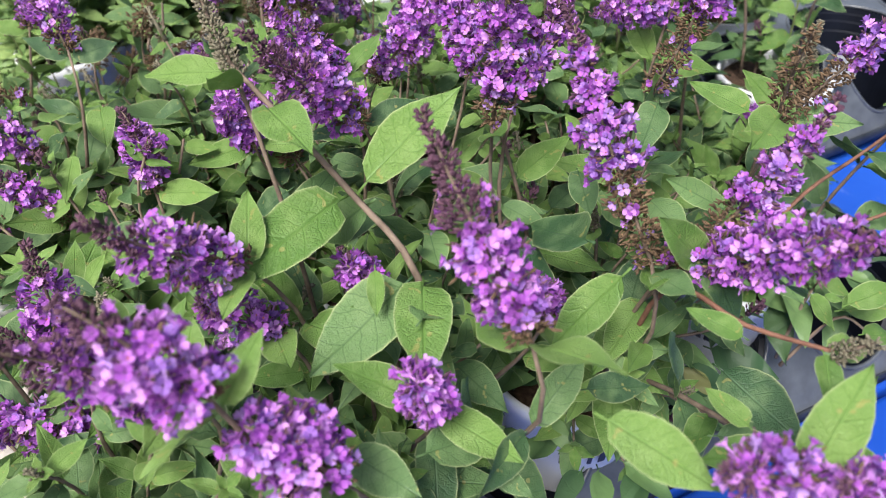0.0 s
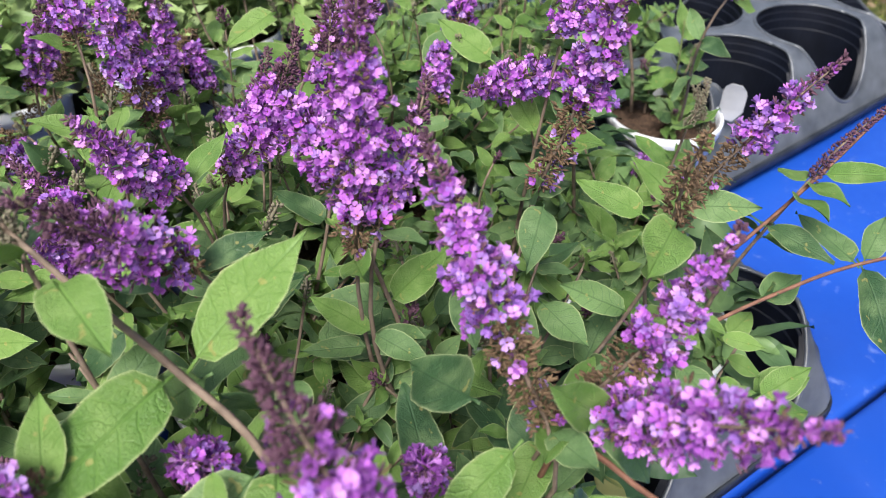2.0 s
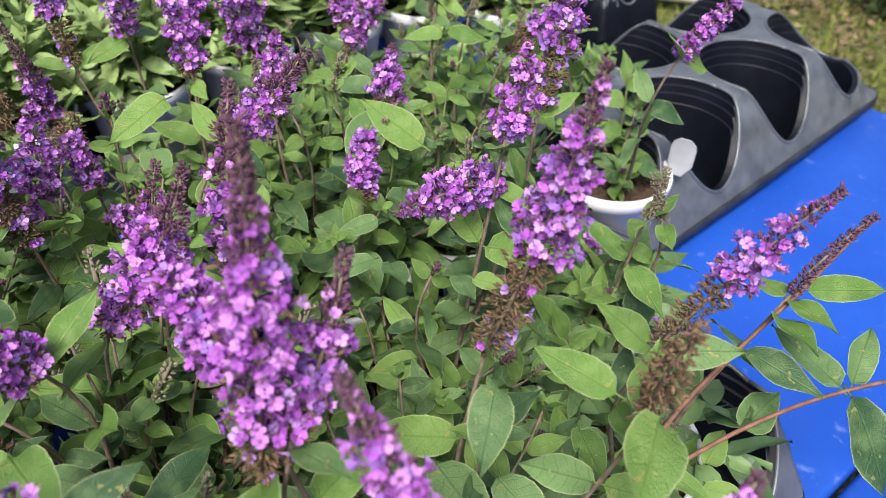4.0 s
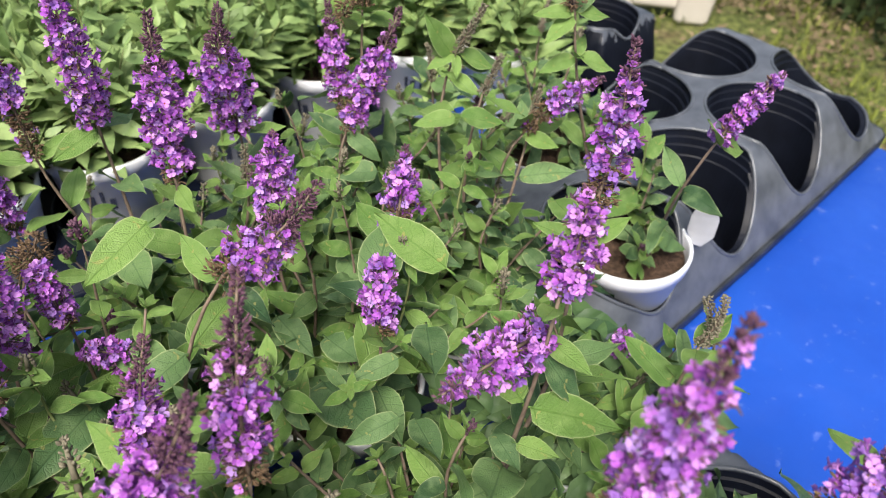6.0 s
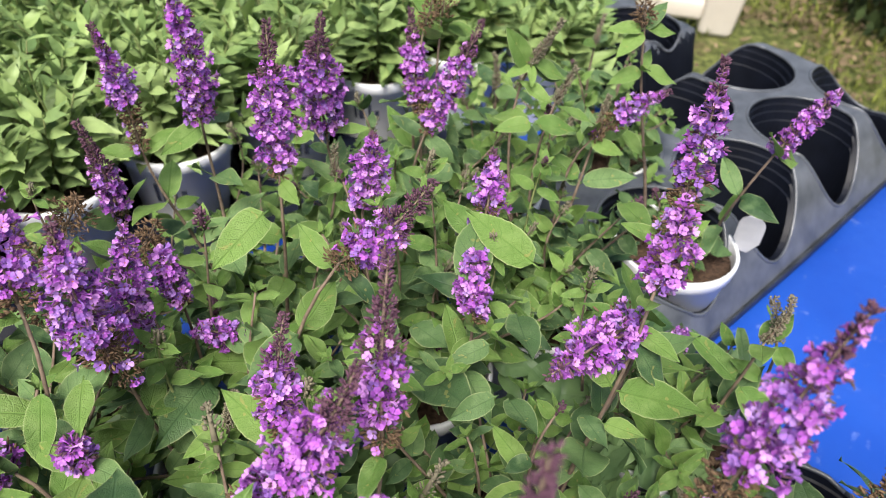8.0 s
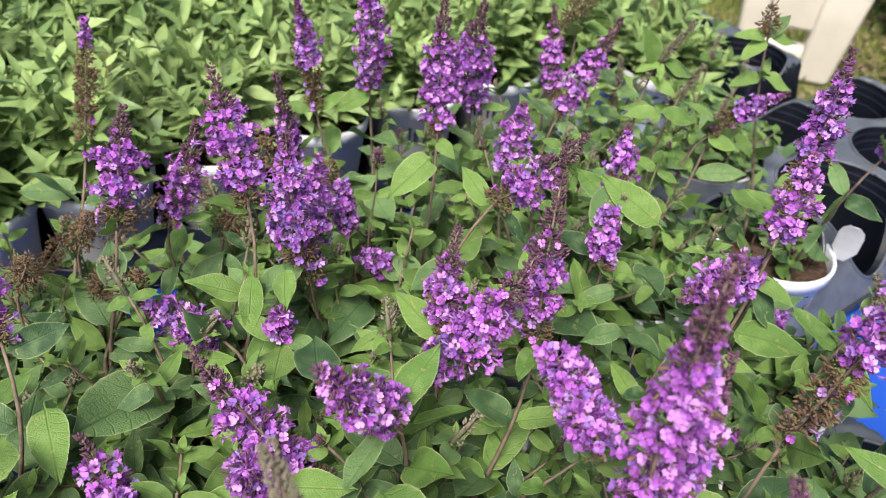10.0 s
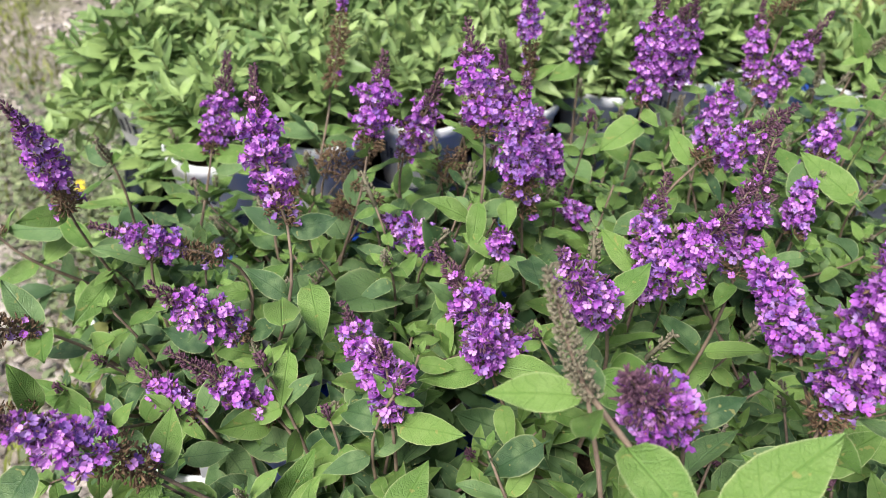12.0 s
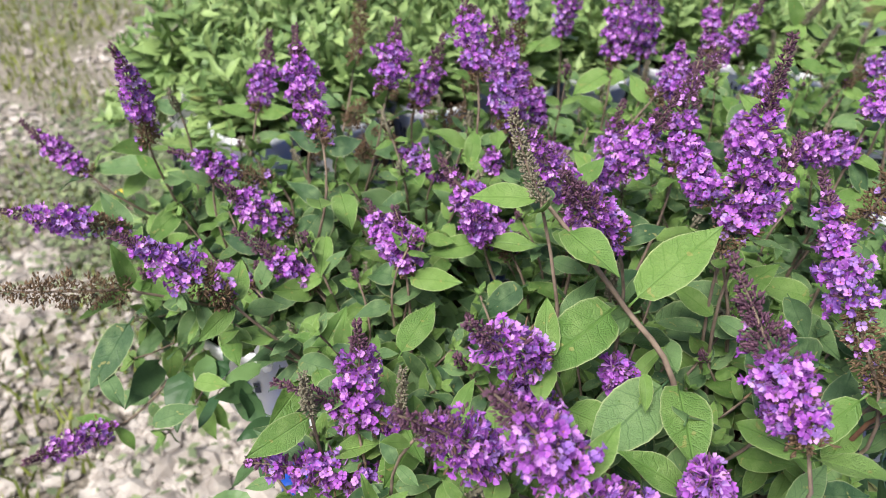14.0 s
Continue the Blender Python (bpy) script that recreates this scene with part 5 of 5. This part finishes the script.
# slender upright sprigs with small pale leaves, most of them over the far bushes
sprigs = random.Random(33)
for k in range(26):
    near = k < 13
    u, v = (sprigs.uniform(0.30, 0.86), sprigs.uniform(0.62, 1.02)) if near else (sprigs.uniform(-0.02, 0.75), sprigs.uniform(1.09, 1.17))
    foot = uv(u, v, 0.97 if near else 0.85)
    plant, at = min(PLANTS, key=lambda p: (p[1].xy - foot.xy).length)
    top = foot + Vector((sprigs.uniform(-0.025, 0.025), sprigs.uniform(-0.03, 0.02), sprigs.uniform(0.09, 0.15)))
    shoot(plant, foot, top, (sprigs.uniform(-.25, .25), sprigs.uniform(-.3, .2), 1), 4, 0.35, (0.044, 0.026), 0.0016, M_STEM if k % 3 else M_GREEN_STEM, 0.9, budded=1.0)

# ---- green plants behind ----


def green_bush(u, v, shoots, top, joined=False, droop=0):
    at = uv(u, v, TABLE)
    plant = thing("green_shrub", at, "bushy light green potted shrub without flowers", "potted plant", "green shrubs behind the butterfly bushes")
    pot_parts(plant, at, rnd.uniform(-0.3, 0.3))
    jv, jf, tv, tf = [], [], [], []
    for k in range(shoots + droop):
        t = k * 2.4
        far = 0.14 * math.sqrt((k + 0.5) / shoots) * rnd.uniform(0.85, 1.2)
        far *= 1 - 0.25 * max(0.0, -math.sin(t)) * (v < 1.45)
        if k >= shoots:
            t, far = rnd.uniform(2.2, 3.8) if u < 0.5 else rnd.uniform(4.6, 6.2), rnd.uniform(0.14, 0.27 if u < 0.5 else 0.22)
        end = Vector((at.x + far * math.cos(t), at.y + far * math.sin(t), top - 0.9 * far * far / 0.14 + rnd.uniform(-0.05, 0.03)))
        start = Vector((at.x + 0.04 * math.cos(t), at.y + 0.04 * math.sin(t), RIM - 0.02))
        d = Vector((0.5 * math.cos(t), 0.5 * math.sin(t), 1)).normalized()
        pts = bezier(start, start + Vector((0, 0, 0.06)), end - d * 0.06, end, 6)
        sv, sf = tube(pts, [0.002 - 0.0002 * i for i in range(7)], 5)
        if v > 1.45:
            tf += [tuple(x + len(tv) for x in f) for f in sf]
            tv += sv
        else:
            under("stem", mesh_of("stem", sv, sf, M_GREEN_STEM), plant, Matrix.Identity(4))
        a, b, dd = frame_on(d)
        n = 10
        for i in range(n):
            s = 0.10 + 0.90 * i / (n - 1)
            q = min(5, int(s * 6))
            p = pts[q].lerp(pts[q + 1], s * 6 - q)
            spin = i * 1.57 + k
            size = (0.068 - 0.032 * max(0, s - 0.5) / 0.5) * rnd.uniform(0.75, 1.15)
            for sign in (1, -1):
                out = (a * math.cos(spin) + b * math.sin(spin)) * sign
                way = out + dd * rnd.uniform(0.35, 1.2) * (1 + s * 0.6)
                face = Vector((rnd.uniform(-.6, .6), rnd.uniform(-.7, .4), 1))
                m = leaf_pose(p, way, face, size)
                if joined:
                    me = rnd.choice(GREEN_LEAVES)
                    o = len(jv)
                    jv += [m @ x.co for x in me.vertices]
                    jf += [tuple(x + o for x in f.vertices) for f in me.polygons]
                else:
                    under("leaf", rnd.choice(GREEN_LEAVES), plant, m)
    if joined:
        tagged(under("leaves", mesh_of("leaves", jv, jf, M_GREEN_LEAF), plant, Matrix.Identity(4)), "dense light green leaves", kind="stuff")
    if tv:
        tagged(under("stem_mass", mesh_of("stem_mass", tv, tf, M_GREEN_STEM), plant, Matrix.Identity(4)), "thin green stems among the leaves", kind="stuff")


for u, v, top, joined, droop in ((0.05, 1.335, 1.05, True, 16), (0.21, 1.345, 1.08, True, 0), (0.39, 1.355, 1.09, True, 0), (0.57, 1.365, 1.10, True, 0),
                                 (0.76, 1.375, 1.10, True, 0), (0.95, 1.385, 1.09, True, 0), (1.125, 1.36, 1.07, True, 4), (1.262, 1.255, 1.05, True, 4)):
    green_bush(u, v, 17, top, joined, droop)
for u, top in ((-0.03, 1.07), (0.15, 1.09), (0.34, 1.12), (0.55, 1.12), (0.76, 1.12), (0.97, 1.10), (1.17, 1.09), (1.33, 1.06)):
    green_bush(u, 1.57, 22, top, True, 16 if u < 0.1 else 0)
for u in (0.06, 0.27, 0.48, 0.69, 0.90):
    green_bush(u, 1.76, 20, 1.14, True)


def plant_label(p, turn, wide=0.022, tall=0.06):
    """A white plastic label stuck into a pot."""
    t = thing("plant_label", p, "white plastic plant label stuck in a pot", "plant label", turn=turn)
    bm = box_bevel(wide, 0.0016, tall, 0.0006, 1)
    for h in (0.3, 0.75, 0.88):
        bmesh.ops.bisect_plane(bm, geom=bm.verts[:] + bm.edges[:] + bm.faces[:], plane_co=(0, 0, tall * h), plane_no=(0, 0, 1))
    for v in bm.verts:
        if v.co.z < tall * 0.2:
            v.co.x *= 0.35
        elif v.co.z > tall * 0.93:
            v.co.x *= 0.45
        elif v.co.z > tall * 0.8:
            v.co.x *= 0.86
        v.co.y += 6.0 * v.co.x * v.co.x
    under("tag", from_bm("tag", bm, M_TAG), t, t.matrix_basis)


plant_label((-0.331, 0.639, 0.865), 0.3)
plant_label((0.674, 1.088, 0.874), -0.73, 0.034, 0.058)


def dry_leaves():
    """Withered leaves caught between the pots."""
    t = thing("dry_leaves", uv(1.225, 1.135, TABLE), "withered orange-brown leaves lying against a pot", "dry leaves")
    for k in range(16):
        p = uv(1.225 + rnd.uniform(-0.045, 0.03), 1.135 + rnd.uniform(-0.015, 0.015), TABLE + 0.006 + 0.006 * k)
        under("leaf", rnd.choice(DRY_LEAVES), t, leaf_pose(p, (rnd.uniform(-1, 1), rnd.uniform(-1, 1), rnd.uniform(-.3, .6)), (rnd.uniform(-.8, .8), -0.7, 0.8), rnd.uniform(0.03, 0.05)))


dry_leaves()


def plastic_stand():
    """White moulded plastic stand: tapered legs, a low rail with an opening over it, and a deep upper panel."""
    t = thing("plastic_stand", (2.30, 3.46, 0), "white moulded plastic stand with a low rail", "stand", turn=-0.45)
    home = t.matrix_basis
    for x, w in ((0.0, 0.16), (-0.33, 0.10)):
        bm = box_bevel(w, 0.14, 0.60, 0.025, 3)
        for v in bm.verts:
            v.co.x *= 1.0 + 0.6 * v.co.z
            v.co.x += 0.06 * v.co.z * (1 if x == 0 else -1)
        under("leg", from_bm("leg", bm, M_STAND, True), t, home @ Matrix.Translation((x, 0, 0)))
    bm = box_bevel(0.26, 0.10, 0.10, 0.025, 3)
    under("rail", from_bm("rail", bm, M_STAND, True), t, home @ Matrix.Translation((-0.165, 0.01, 0.055)))
    bm = box_bevel(0.24, 0.10, 0.37, 0.025, 3)
    under("panel", from_bm("panel", bm, M_STAND, True), t, home @ Matrix.Translation((-0.165, 0.01, 0.23)))


plastic_stand()


def hedge():
    r = random.Random(8)
    vs, fs = [], []
    for k in range(14000):
        if k % 3 == 0:
            x, y, tall = r.uniform(-6, 4), 7.2 + r.gauss(0, 0.4), 1.7
        else:
            x, y, tall = 3.02 + abs(r.gauss(0, 0.35)) + 0.25 * noise.noise(Vector((0, k * 0.0004, 5))), r.uniform(2.0, 6.6), 1.1
        z = tall * r.random() ** 1.3 * (1 + 0.25 * noise.noise(Vector((x * 0.8, y * 0.8, 0))))
        s = r.uniform(0.04, 0.10)
        m = Euler((r.uniform(0, 3), r.uniform(0, 3), r.uniform(0, 6))).to_matrix()
        o = len(vs)
        vs += [Vector((x, y, z)) + m @ Vector(c) * s for c in ((0, 0, 0), (0.5, 0.28, 0.05), (1, 0, 0.1), (0.5, -0.28, 0.05))]
        fs.append((o, o + 1, o + 2, o + 3))
    tagged(new("hedge", mesh_of("hedge", vs, fs, M_HEDGE)), "dark green hedge at the far side of the yard", "hedge", kind="stuff")


hedge()
